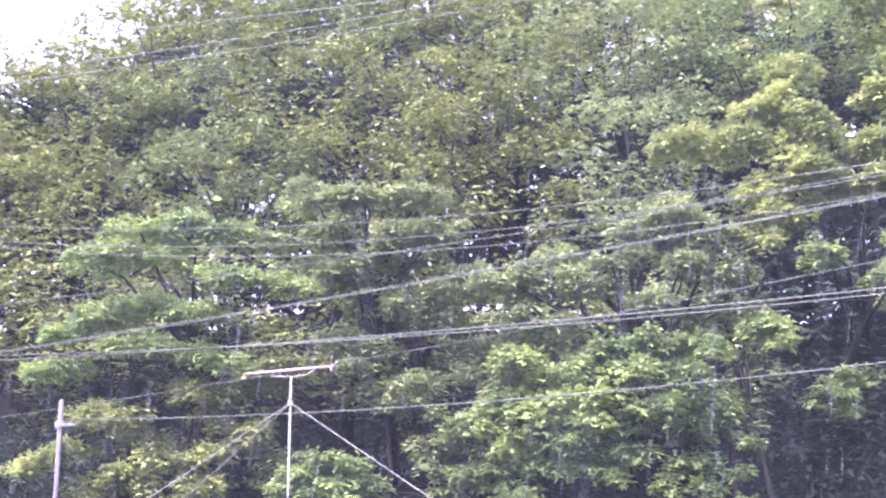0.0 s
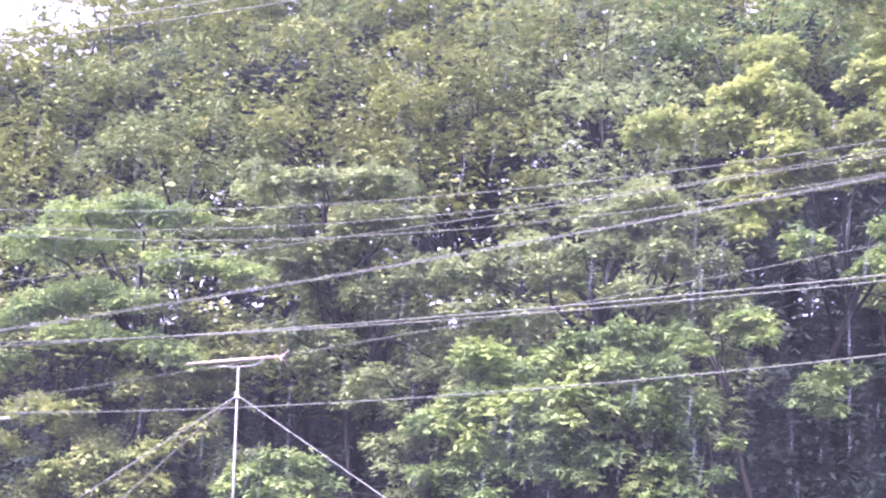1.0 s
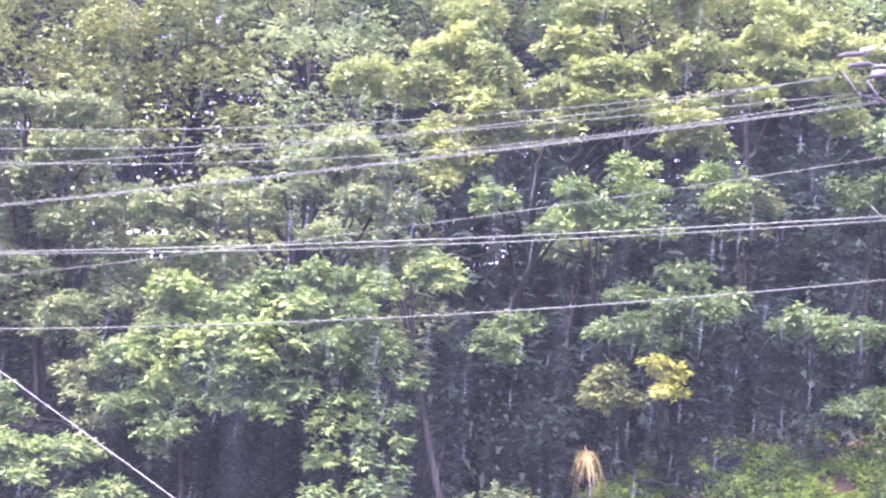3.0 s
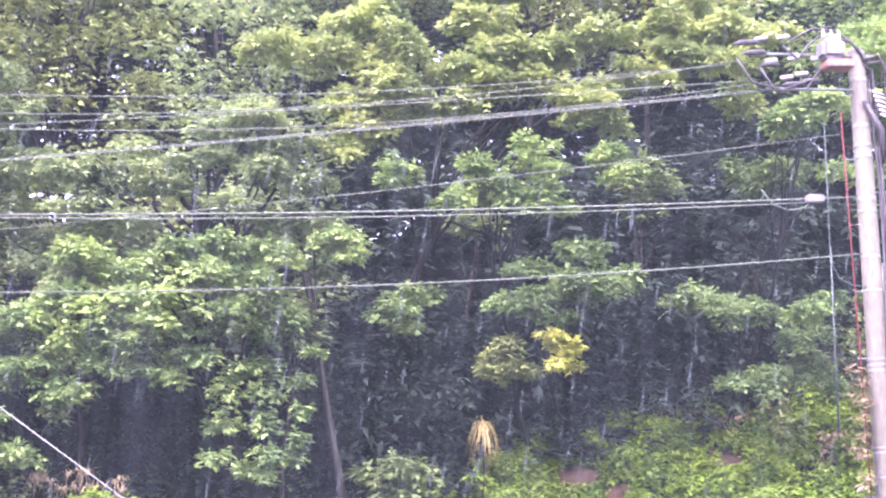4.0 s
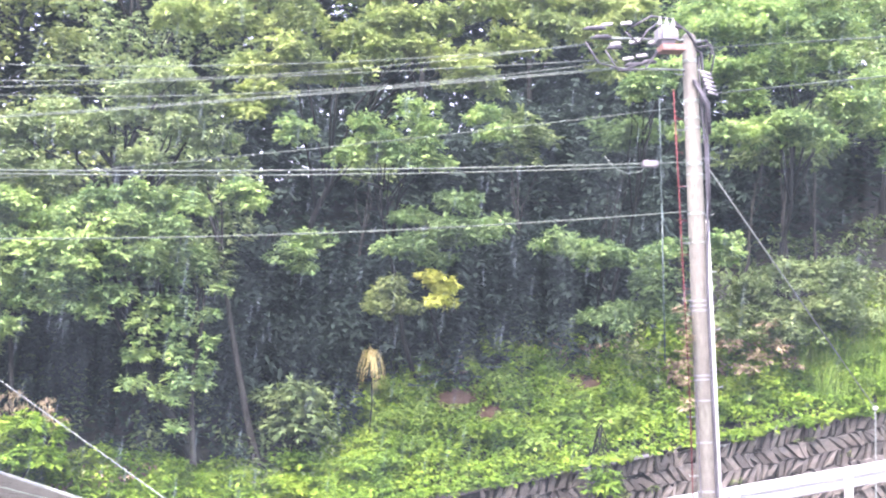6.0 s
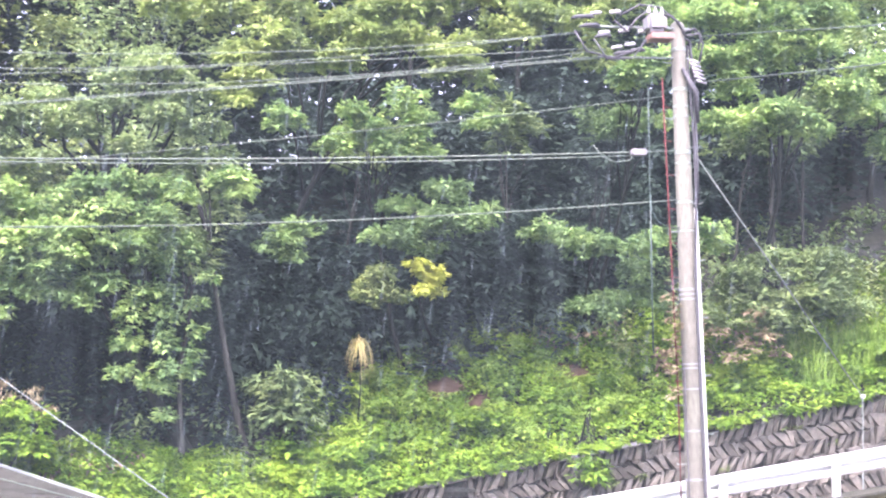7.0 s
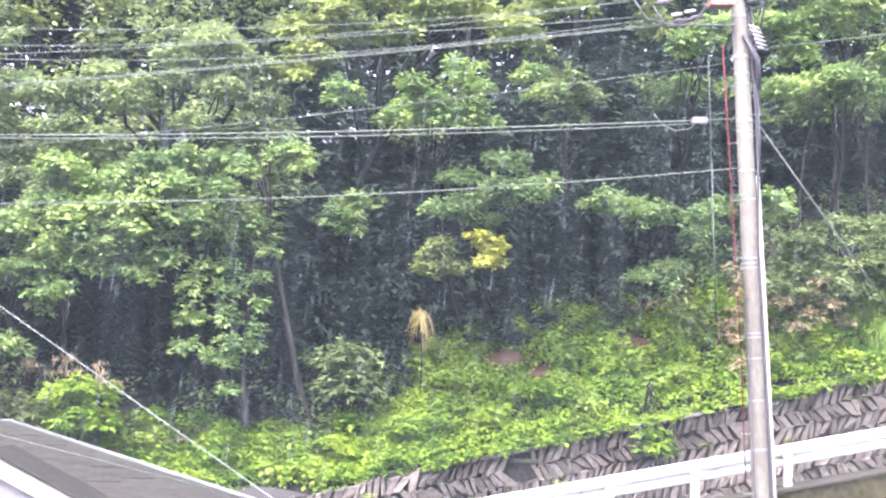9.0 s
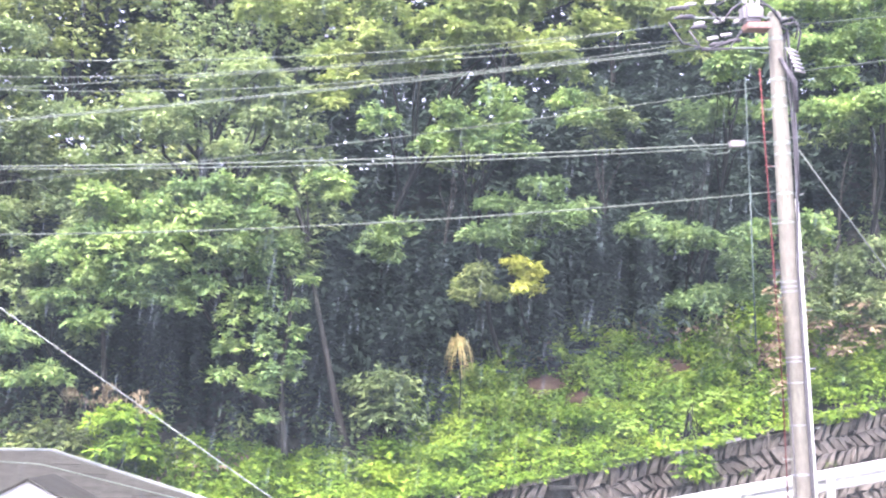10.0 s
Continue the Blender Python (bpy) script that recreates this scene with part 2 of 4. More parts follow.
# ---------------------------------------------------------------- foliage
def leaves(rng, base, way, size, width, fold=0.25, sag=0.25):
    """Folded four-cornered leaves from base points along directions; returns corners (n, 4, 3)."""
    n = len(base)
    way = way / np.maximum(np.linalg.norm(way, axis=1, keepdims=True), 1e-6)
    side = np.cross(way, (0, 0, 1.0)) + rng.normal(0, 0.25, (n, 3))
    side /= np.maximum(np.linalg.norm(side, axis=1, keepdims=True), 1e-6)
    up = np.cross(side, way)
    s = (size * rng.uniform(0.65, 1.3, n))[:, None]
    mid = base + way * s * 0.5 + up * s * 0.04
    w = s * width * 0.5
    tip = base + way * s - np.array((0, 0, 1.0)) * s * sag
    return np.stack((base, mid + side * w - up * w * fold * 2, tip, mid - side * w - up * w * fold * 2), 1)


def leaf_mesh(name, quads, mat, parent, label="", kind=""):
    n = len(quads)
    me = bpy.data.meshes.new(name)
    me.vertices.add(4 * n)
    me.vertices.foreach_set("co", np.asarray(quads, np.float32).ravel())
    me.loops.add(6 * n)
    tri = (np.arange(n)[:, None] * 4 + np.array((0, 1, 2, 0, 2, 3))[None]).ravel()
    me.loops.foreach_set("vertex_index", tri.astype(np.int32))
    me.polygons.add(2 * n)
    me.polygons.foreach_set("loop_start", (np.arange(2 * n) * 3).astype(np.int32))
    me.update(calc_edges=True)
    return tagged(link(name, me, mat, parent, label), kind=kind)


def clumps(rng, pads, leaf=0.15, per=170, width=0.55, low=-0.35):
    """Boughs (x, y, z, radius, flatness) broken up into rounded tufts; small fans of leaves clothe the upper skin of each tuft."""
    out = []
    fan = 5
    for x, y, z, r, flat in pads:
        m = int(np.clip(round(1 + 5 * r), 2, 7))
        c = rng.normal(0, 1, (m, 3))
        c /= np.linalg.norm(c, axis=1, keepdims=True)
        c[:, 2] = np.where(c[:, 2] < low, -c[:, 2], c[:, 2])
        c *= (r * rng.uniform(0.35, 0.85, m))[:, None] * np.array((1, 1, flat))
        s = r * rng.uniform(0.45, 0.7, m)
        k = max(14, int(per * r * r * 7 / fan))
        pick = rng.choice(m, k, p=s * s / (s * s).sum())
        u = rng.normal(0, 1, (k, 3))
        u /= np.linalg.norm(u, axis=1, keepdims=True)
        u[:, 2] = np.where(u[:, 2] < -0.4, -u[:, 2], u[:, 2])
        p = np.array((x, y, z)) + c[pick] + u * (s[pick] * rng.uniform(0.72, 1.08, k))[:, None] * np.array((1, 1, 0.78))
        axis = u * np.array((1, 1, 0.2)) + rng.normal(0, 0.3, (k, 3)) - np.array((0, 0, 0.12))
        axis /= np.linalg.norm(axis, axis=1, keepdims=True)
        side = np.cross(axis, (0, 0, 1.0))
        for j in range(fan):
            f = (j + 1) // 2 / 2
            turn = 0 if j == 0 else (1.15 - 0.25 * f) * (1 if j % 2 else -1)
            w = axis * math.cos(turn) + side * math.sin(turn) + rng.normal(0, 0.12, (k, 3))
            out.append(leaves(rng, p + axis * leaf * (0.9 if j == 0 else 0.75 * f), w, leaf, width))
    return np.concatenate(out)


def limb(bm, rng, a, b, r0, r1, bend=0.12):
    a, b = Vector(a), Vector(b)
    d = (b - a).length
    pts = [a.lerp(b, t) + Vector(rng.normal(0, bend * d * 0.35, 3)) * (1 if 0 < t < 1 else 0) + Vector((0, 0, 0.12 * d * math.sin(math.pi * t))) for t in (0, 0.3, 0.6, 0.85, 1)]
    tube(bm, pts, [r0 + (r1 - r0) * t for t in (0, 0.3, 0.6, 0.85, 1)], 5)


def tree(name, seed, foot, pads, mat, label, leaf=0.15, per=170, girth=0.16, width=0.5, group="", lean=(0, 0), low=-0.35, fine=False, boughs=10, bark=BARK):
    """Trunk, limbs to each group of pads, and a crown of leaf sprays."""
    rng = np.random.default_rng(seed)
    if fine:
        leaf, per = leaf * 1.15, per * 0.84
    x, y = foot
    z = hill(x, y) if y > 28.3 else 0.0
    root = thing(name, (x, y, z), label, "tree", group)
    local = [(px - x, py - y, pz - z, r, f) for px, py, pz, r, f in pads]
    top = max(p[2] for p in local)
    heart = np.mean([p[:3] for p in local], axis=0)
    fork = Vector((heart[0] * 0.45 + lean[0], heart[1] * 0.45 + lean[1], max(0.45 * heart[2], 0.5)))
    crest = Vector((heart[0], heart[1], max(heart[2] + 0.3 * (top - heart[2]), 0.8)))
    bm = bmesh.new()
    w = [Vector(rng.normal(0, 0.07, 3)) for _ in range(3)]
    pts = [Vector((0, 0, -0.25)), Vector((0, 0, 0.15)), fork * 0.5 + w[0], fork + w[1], fork.lerp(crest, 0.5) + w[2], crest]
    tube(bm, pts, [girth * 1.5, girth * 1.12, girth * 0.9, girth * 0.72, girth * 0.45, girth * 0.15], 9)
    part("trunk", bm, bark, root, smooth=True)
    order = sorted(range(len(local)), key=lambda i: -local[i][3])[:boughs]
    for i in order:
        p = local[i]
        start = pts[3].lerp(pts[5], rng.uniform(0.0, 0.75))
        bm = bmesh.new()
        limb(bm, rng, start, (p[0], p[1], p[2] - 0.1 * p[3]), girth * 0.42, girth * 0.09)
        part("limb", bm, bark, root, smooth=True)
    leaf_mesh("crown", clumps(rng, local, leaf, per, width, low), mat, root, kind="stuff")
    return root


def crown(seed, x, y, z, rx, ry, rz, n, pad=(0.55, 1.0), flat=0.6):
    """Boughs spread over the open front and the upper skin of a large crown, thinner behind."""
    rng = np.random.default_rng(seed)
    out = [(x, y, z, 0.7 * min(rx, rz), 0.8)]
    for k in range(n):
        a = 2.39996 * k + rng.uniform(-0.3, 0.3)
        h = -0.55 + 1.5 * (k + 0.5) / n
        q = math.sqrt(max(0.05, 1 - min(1, abs(h)) ** 2))
        if math.sin(a) < 0.45 or k % 4 == 0:
            out.append((x + rx * q * math.cos(a), y + ry * q * math.sin(a), z + rz * h, rng.uniform(*pad), flat))
    return out


# wood on the rising hillside, row above row, open over the dark hollow
ZONES = ((-5.5, (LEAF_OLIVE, LEAF_OLIVE, LEAF_DEEP)), (0.5, (LEAF_DEEP, LEAF_OLIVE, LEAF_PALE)), (9.0, (LEAF_MID, LEAF_OLIVE, LEAF_GOLD)), (99.0, (LEAF_FRESH, LEAF_FRESH, LEAF_DEEP)))
k = 0
for y, gap, x0, x1, tall, wide in ((32.6, 2.9, -15, 18, 5.4, 1.9), (34.6, 3.0, -16, 19, 8.6, 2.1), (37.0, 3.4, -18, 21, 11.2, 2.4), (40.5, 4.0, -17.5, 23, 13.8, 2.9), (45.0, 4.4, -21, 25, 16.8, 3.2)):
    x = x0
    while x < x1:
        rng = np.random.default_rng(100 + k)
        tx, ty = x + rng.uniform(-0.6, 0.6), y + rng.uniform(-0.6, 0.6)
        h = tall + rng.uniform(-0.7, 0.7) + E
        if y > 40:
            h -= 0.42 * max(0, -12.5 - tx)
        hollow = 1.2 < tx < (15.2 if y < 36 else 11) and y < 38
        if hollow:
            h += 1.3
        if not (y < 33.5 and 0.2 < tx < 17) and not (y < 36 and hollow):
            pads = crown(500 + k, tx, ty, h - 0.3, wide, wide * 0.75, wide * 1.1, 19, (0.6, 1.0), 0.72)
            tree("forest_tree", 900 + k, (tx, ty), pads, next(m for edge, m in ZONES if tx < edge)[k % 3], "tall leafy forest tree on the hillside, wet with rain", 0.112, 126, 0.1, 0.6, group="trees on the hillside", low=-0.12)
        x += gap
        k += 1
# filler trees for the hollow; their leaf colour carries the shade
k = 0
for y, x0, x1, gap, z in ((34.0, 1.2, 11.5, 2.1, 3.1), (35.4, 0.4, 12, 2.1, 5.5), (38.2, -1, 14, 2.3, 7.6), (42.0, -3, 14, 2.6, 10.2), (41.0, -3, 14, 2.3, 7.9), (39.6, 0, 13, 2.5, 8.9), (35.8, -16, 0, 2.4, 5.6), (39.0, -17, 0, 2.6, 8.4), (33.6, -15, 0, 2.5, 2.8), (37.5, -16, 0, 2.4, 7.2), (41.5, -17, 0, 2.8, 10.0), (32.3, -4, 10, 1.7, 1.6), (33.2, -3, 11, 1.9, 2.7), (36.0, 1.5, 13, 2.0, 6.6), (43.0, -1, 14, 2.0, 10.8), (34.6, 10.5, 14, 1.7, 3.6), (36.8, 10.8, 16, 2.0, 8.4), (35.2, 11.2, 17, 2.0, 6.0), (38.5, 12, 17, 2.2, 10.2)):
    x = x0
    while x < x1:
        tree("understorey_tree", 1200 + k, (x, y), crown(1300 + k, x, y, z + E + 0.4 * math.sin(k * 2.1), 1.55, 0.9, 1.45, 15, (0.75, 1.1), 0.8), LEAF_SHADE_TINT, "understorey tree in the hollow, leaves coloured dark as shade", 0.25, 27, 0.022, boughs=2, group="dark trees in the hollow")
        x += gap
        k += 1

# crowns short of y 47 take the shade-darkened leaves, for dark gaps
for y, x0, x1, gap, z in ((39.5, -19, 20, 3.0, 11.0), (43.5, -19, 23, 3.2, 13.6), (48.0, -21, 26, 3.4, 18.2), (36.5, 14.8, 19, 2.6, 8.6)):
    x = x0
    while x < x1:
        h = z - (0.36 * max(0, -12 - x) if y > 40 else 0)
        tree("background_tree", 1600 + k, (x, y), crown(1700 + k, x, y, h + E + 0.5 * math.sin(k * 1.7), 2.2, 1.2, 2.1, 15, (1.0, 1.45), 0.8), (LEAF_DEEP if k % 3 else LEAF_OLIVE) if y > 47 else LEAF_SHADE_TINT, "dense dark crown filling the wood behind", 0.28, 44 if y > 47 else 32, 0.06, group="dark crowns behind")
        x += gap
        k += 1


def at(rows, dz=E, narrow=False):
    """Each bough of (x, y, z, radius, flatness), given from the eye's level, breaks up into smaller tufts."""
    out = []
    for x, y, z, r, f in rows:
        rng = np.random.default_rng(int(abs(x * 131 + z * 977) * 10))
        out.append((x, y, z + dz, r * (0.85 if narrow else 0.75), f))
        for k in range(3 if narrow else 5):
            a = 1.257 * k + rng.uniform(0, 1.0)
            out.append((x + r * (0.35 if narrow else 0.66) * math.cos(a), y + r * 0.5 * math.sin(a), z + dz + rng.uniform(-0.75, 0.6) * r * f, r * rng.uniform(0.42, 0.64), max(f, 0.5) * rng.uniform(0.8, 1.2)))
    return out


# the bright tree over the roof, with hanging strands of leaves
BRIGHT = at([(-2.70, 28.3, 4.32, 0.43, 0.6), (-2.02, 28.2, 4.00, 0.47, 0.6), (-1.40, 28.3, 4.40, 0.50, 0.6), (-0.67, 28.3, 4.51, 0.46, 0.6), (0.24, 28.4, 4.51, 0.51, 0.6), (-0.95, 28.0, 3.88, 0.58, 0.6), (-1.93, 28.0, 3.51, 0.53, 0.6), (0.01, 28.2, 3.95, 0.52, 0.6), (-1.41, 28.0, 3.18, 0.57, 0.6), (-2.42, 28.2, 3.10, 0.47, 0.6), (-2.85, 28.3, 2.78, 0.47, 0.6), (-0.66, 28.0, 3.27, 0.49, 0.6), (-2.09, 28.2, 2.55, 0.41, 0.6), (-1.35, 28.1, 2.40, 0.39, 0.6), (0.52, 28.3, 3.47, 0.42, 0.6), (0.11, 28.3, 3.13, 0.44, 0.6)])
BRIGHT += at([(-2.70, 28.2, 3.60, 0.47, 0.6), (-2.85, 28.2, 2.06, 0.37, 0.6), (-1.75, 28.0, 2.91, 0.47, 0.6), (-0.94, 28.1, 2.70, 0.41, 0.6), (-0.27, 28.0, 3.44, 0.43, 0.6), (-3.05, 28.3, 3.60, 0.45, 0.6), (-3.62, 28.3, 3.16, 0.47, 0.6), (-3.46, 28.3, 2.35, 0.41, 0.6)])
BRIGHT += at([(-0.17, 28.3, 2.54, 0.33, 0.9), (-0.30, 28.3, 2.07, 0.31, 1), (-0.32, 28.3, 1.55, 0.33, 1), (-0.48, 28.3, 1.09, 0.25, 0.8), (0.01, 28.3, 0.95, 0.14, 1), (0.33, 28.3, 2.67, 0.31, 0.9), (0.38, 28.3, 2.20, 0.31, 1), (0.33, 28.3, 1.68, 0.31, 1), (0.46, 28.3, 1.17, 0.31, 1), (0.33, 28.3, 0.75, 0.27, 1), (0.43, 28.3, 0.30, 0.21, 1), (0.86, 28.3, 2.43, 0.16, 1), (0.94, 28.3, 1.91, 0.16, 1.2), (0.89, 28.3, 1.50, 0.13, 1.2), (0.88, 28.3, 1.19, 0.11, 1), (1.10, 28.3, 2.92, 0.17, 0.3)], narrow=True)
tree("tree", 11, (0.9, 29.6), BRIGHT, LEAF_FRESH, "bright green broadleaf tree with drooping sprays beside the roof", 0.0874, 735, 0.13, fine=True, low=-0.3)
# the duller tree above it
tree("tree", 12, (0.0, 31.0), at([(-0.08, 28.9, 6.95, 0.61, 0.6), (-0.59, 28.9, 6.52, 0.56, 0.6), (0.58, 28.9, 6.49, 0.52, 0.6), (-0.99, 28.8, 6.09, 0.60, 0.6), (0.07, 28.8, 6.00, 0.60, 0.6), (0.88, 28.8, 5.81, 0.45, 0.6), (-1.94, 28.9, 6.16, 0.51, 0.6), (-1.59, 28.7, 5.65, 0.53, 0.6), (-2.62, 28.7, 5.69, 0.53, 0.6), (-3.13, 28.7, 5.77, 0.48, 0.6), (-2.06, 28.6, 4.96, 0.46, 0.5), (-2.97, 28.6, 5.01, 0.48, 0.6), (-0.42, 28.7, 5.29, 0.47, 0.5)]),
     LEAF_PALE, "pale green leafy tree behind the wires", 0.0748, 760, 0.16, fine=True, low=-0.3)
# tiered light tree at the left
tree("tree", 13, (-8.0, 31.5), at([(-9.79, 28.8, 6.97, 0.54, 0.4), (-8.93, 28.8, 7.05, 0.51, 0.4), (-8.12, 28.8, 6.86, 0.45, 0.4), (-10.36, 28.7, 6.39, 0.62, 0.4), (-9.30, 28.7, 6.51, 0.51, 0.35), (-7.98, 28.6, 6.02, 0.50, 0.3), (-7.46, 28.6, 5.95, 0.40, 0.3), (-6.76, 28.7, 5.80, 0.42, 0.35), (-10.22, 28.5, 5.30, 0.65, 0.35), (-9.50, 28.5, 5.53, 0.56, 0.35), (-8.54, 28.5, 5.35, 0.60, 0.35), (-10.95, 28.5, 5.01, 0.45, 0.35), (-9.52, 28.4, 4.75, 0.60, 0.35), (-8.48, 28.4, 4.62, 0.59, 0.4), (-11.07, 28.4, 4.28, 0.60, 0.4), (-7.65, 28.4, 4.40, 0.49, 0.5)]),
     LEAF_FRESH, "light green tree with flat tiers of feathery leaves", 0.075, 860, 0.15, 0.42, fine=True, low=-0.3)
tree("tree", 28, (-5.2, 32.0), at([(-6.53, 29.3, 7.67, 0.62, 0.6), (-5.58, 29.3, 7.53, 0.58, 0.6), (-4.63, 29.3, 7.38, 0.53, 0.6), (-6.17, 29.2, 6.88, 0.57, 0.6), (-5.02, 29.2, 6.74, 0.53, 0.6), (-7.12, 29.2, 6.71, 0.41, 0.5), (-4.20, 29.2, 6.81, 0.51, 0.6), (-5.85, 29.2, 6.24, 0.51, 0.6)]), LEAF_PALE, "light green leafy tree with a rounded crown", 0.08, 700, 0.14, fine=True, low=-0.3)
# yellow-green crown at the upper right
GOLD = at([(1.44, 28.8, 6.47, 0.37, 0.6), (1.75, 28.8, 6.83, 0.48, 0.6), (1.62, 28.8, 7.32, 0.50, 0.6), (2.21, 28.8, 7.70, 0.55, 0.6), (2.72, 28.8, 7.29, 0.48, 0.6), (3.43, 28.8, 7.34, 0.48, 0.6), (3.92, 28.8, 7.77, 0.55, 0.6), (4.82, 28.8, 7.78, 0.49, 0.6), (5.69, 28.6, 7.68, 0.53, 0.6), (5.93, 28.6, 7.24, 0.51, 0.55), (5.42, 28.6, 7.32, 0.33, 0.5), (6.64, 28.8, 8.15, 0.54, 0.6), (7.33, 28.8, 8.55, 0.57, 0.6), (8.26, 28.8, 8.51, 0.46, 0.6), (8.63, 29.2, 7.93, 0.41, 0.6), (4.17, 29.1, 8.39, 0.56, 0.6)])
GOLD += at([(1.06, 29.2, 8.18, 0.55, 0.6), (2.38, 29.2, 8.45, 0.60, 0.6), (3.26, 29.0, 8.06, 0.51, 0.6), (5.08, 29.1, 8.58, 0.56, 0.6), (6.01, 29.2, 8.91, 0.62, 0.6), (7.21, 29.3, 9.21, 0.58, 0.6), (8.40, 29.3, 9.25, 0.58, 0.6), (9.24, 29.3, 9.26, 0.54, 0.6), (0.07, 29.3, 8.30, 0.55, 0.6), (1.71, 29.5, 8.95, 0.56, 0.6), (3.86, 29.5, 9.12, 0.57, 0.6), (2.0, 30.2, 9.9, 0.6, .55), (4.4, 30.2, 10.0, 0.6, .55), (6.0, 30.4, 10.4, 0.6, .5), (7.9, 30.4, 10.2, 0.6, .5)])
tree("tree", 14, (2.2, 33.4), GOLD, LEAF_GOLD, "yellow-green leafy tree over the dark hollow", 0.0874, 714, 0.09, fine=True, low=-0.3)
# slender trees in the hollow with separate pads
tree("tree", 15, (5.3, 31.2), at([(4.66, 28.0, 6.44, 0.36, 0.7), (4.84, 28.0, 6.03, 0.39, 0.8), (4.63, 28.0, 5.53, 0.50, 0.4), (5.12, 28.0, 5.50, 0.23, 0.4), (3.81, 28.4, 6.22, 0.37, 0.6), (4.09, 28.4, 5.79, 0.52, 0.5), (3.33, 28.4, 5.63, 0.34, 0.5), (5.93, 28.3, 6.56, 0.33, 0.5), (6.18, 28.0, 6.18, 0.30, 0.7), (2.36, 28.0, 6.00, 0.29, 0.7), (2.21, 28.0, 5.78, 0.23, 0.5), (1.41, 28.0, 4.74, 0.40, 0.5), (1.53, 28.0, 4.52, 0.33, 0.5)]), LEAF_FRESH, "slender tree with separate light green pads of leaves", 0.0798, 897, 0.055, fine=True, low=-0.3)
tree("tree", 29, (6.1, 31.8), at([(5.53, 28.0, 4.71, 0.47, 0.5), (4.64, 28.2, 4.47, 0.39, 0.5), (5.43, 28.0, 4.11, 0.70, 0.35), (4.40, 27.9, 3.78, 0.47, 0.45), (6.23, 28.4, 4.42, 0.44, 0.5), (5.06, 28.3, 3.70, 0.43, 0.5), (2.52, 28.6, 3.60, 0.47, 0.7), (2.78, 28.7, 3.95, 0.34, 0.6)]), LEAF_MID, "low slender tree with thin tiers of green leaves", 0.0798, 800, 0.04, fine=True, low=-0.3)
tree("sapling", 16, (4.9, 31.6), at([(4.22, 28.0, 3.03, 0.34, 0.8), (4.45, 28.0, 2.77, 0.36, 0.6), (4.03, 28.0, 2.67, 0.27, 0.6)]), LEAF_OLIVE, "dull olive sapling in the shade", 0.07, 1256, 0.014, fine=True, low=-0.3)
tree("sapling", 17, (5.7, 31.7), at([(4.99, 27.8, 3.23, 0.27, 0.7), (5.23, 27.8, 3.09, 0.23, 0.7), (5.13, 27.8, 2.84, 0.25, 0.7)]), LEAF_YELLOW, "sapling with bright yellow leaves", 0.07, 1496, 0.012, fine=True, low=-0.3)
tree("tree", 18, (9.3, 31.9), at([(8.41, 28.7, 4.00, 0.58, 0.55), (8.12, 28.7, 4.12, 0.40, 0.5), (7.74, 29.2, 4.28, 0.45, 0.5), (8.66, 28.7, 2.70, 0.53, 0.6), (9.12, 28.7, 2.94, 0.40, 0.6), (9.52, 28.7, 3.49, 0.45, 0.6), (9.03, 29.3, 6.57, 0.71, 0.45), (9.51, 29.3, 6.78, 0.46, 0.5), (9.81, 28.7, 2.97, 0.45, 0.6)]), LEAF_MID, "small dark green understorey tree behind the pole", 0.0798, 820, 0.035, fine=True, low=-0.3)
tree("sapling", 19, (10.2, 31.6), at([(9.37, 27.6, 3.99, 0.32, 0.45), (9.15, 27.6, 3.81, 0.24, 0.4), (10.56, 27.6, 4.21, 0.33, 0.6), (10.68, 27.6, 3.95, 0.24, 0.5), (9.65, 27.6, 4.17, 0.19, 0.4)]), LEAF_FRESH, "young tree with bright horizontal sprays behind the pole", 0.0844, 1100, 0.015, fine=True, low=-0.3)
tree("sapling", 20, (9.6, 32.0), at([(9.28, 27.9, 7.43, 0.46, 0.6), (8.99, 27.9, 7.16, 0.35, 0.5), (9.57, 27.9, 7.62, 0.38, 0.6), (9.80, 27.9, 6.39, 0.29, 0.6)]), LEAF_FRESH, "tall thin tree with a bright leafy top", 0.0798, 1100, 0.05, fine=True, low=-0.3)
# right-hand trees beyond the pole
tree("tree", 21, (13.5, 32.0), at([(11.24, 29.4, 9.02, 0.71, 0.6), (12.37, 29.4, 9.23, 0.78, 0.6), (13.63, 29.4, 9.21, 0.79, 0.6), (11.45, 29.3, 8.04, 0.70, 0.5), (12.32, 29.3, 8.35, 0.71, 0.5), (13.33, 29.3, 8.54, 0.67, 0.5), (11.46, 29.0, 6.66, 0.69, 0.4), (12.44, 29.0, 6.85, 0.77, 0.4), (13.18, 29.0, 6.60, 0.58, 0.4), (14.09, 29.2, 7.48, 0.59, 0.5), (11.66, 29.2, 7.55, 0.51, 0.5), (13.34, 29.6, 9.73, 0.72, 0.6), (15.2, 30.6, 7.6, 0.7, .62), (16.0, 31, 8.6, 0.9, .62), (11.6, 30.5, 9.6, 0.8, .62), (13.6, 31, 10.4, .9, .62), (16.2, 30.8, 6.9, .6, .62)]), LEAF_FRESH, "fresh green tree with tiered crown beyond the pole", 0.0844, 687, 0.07, fine=True, low=-0.3)
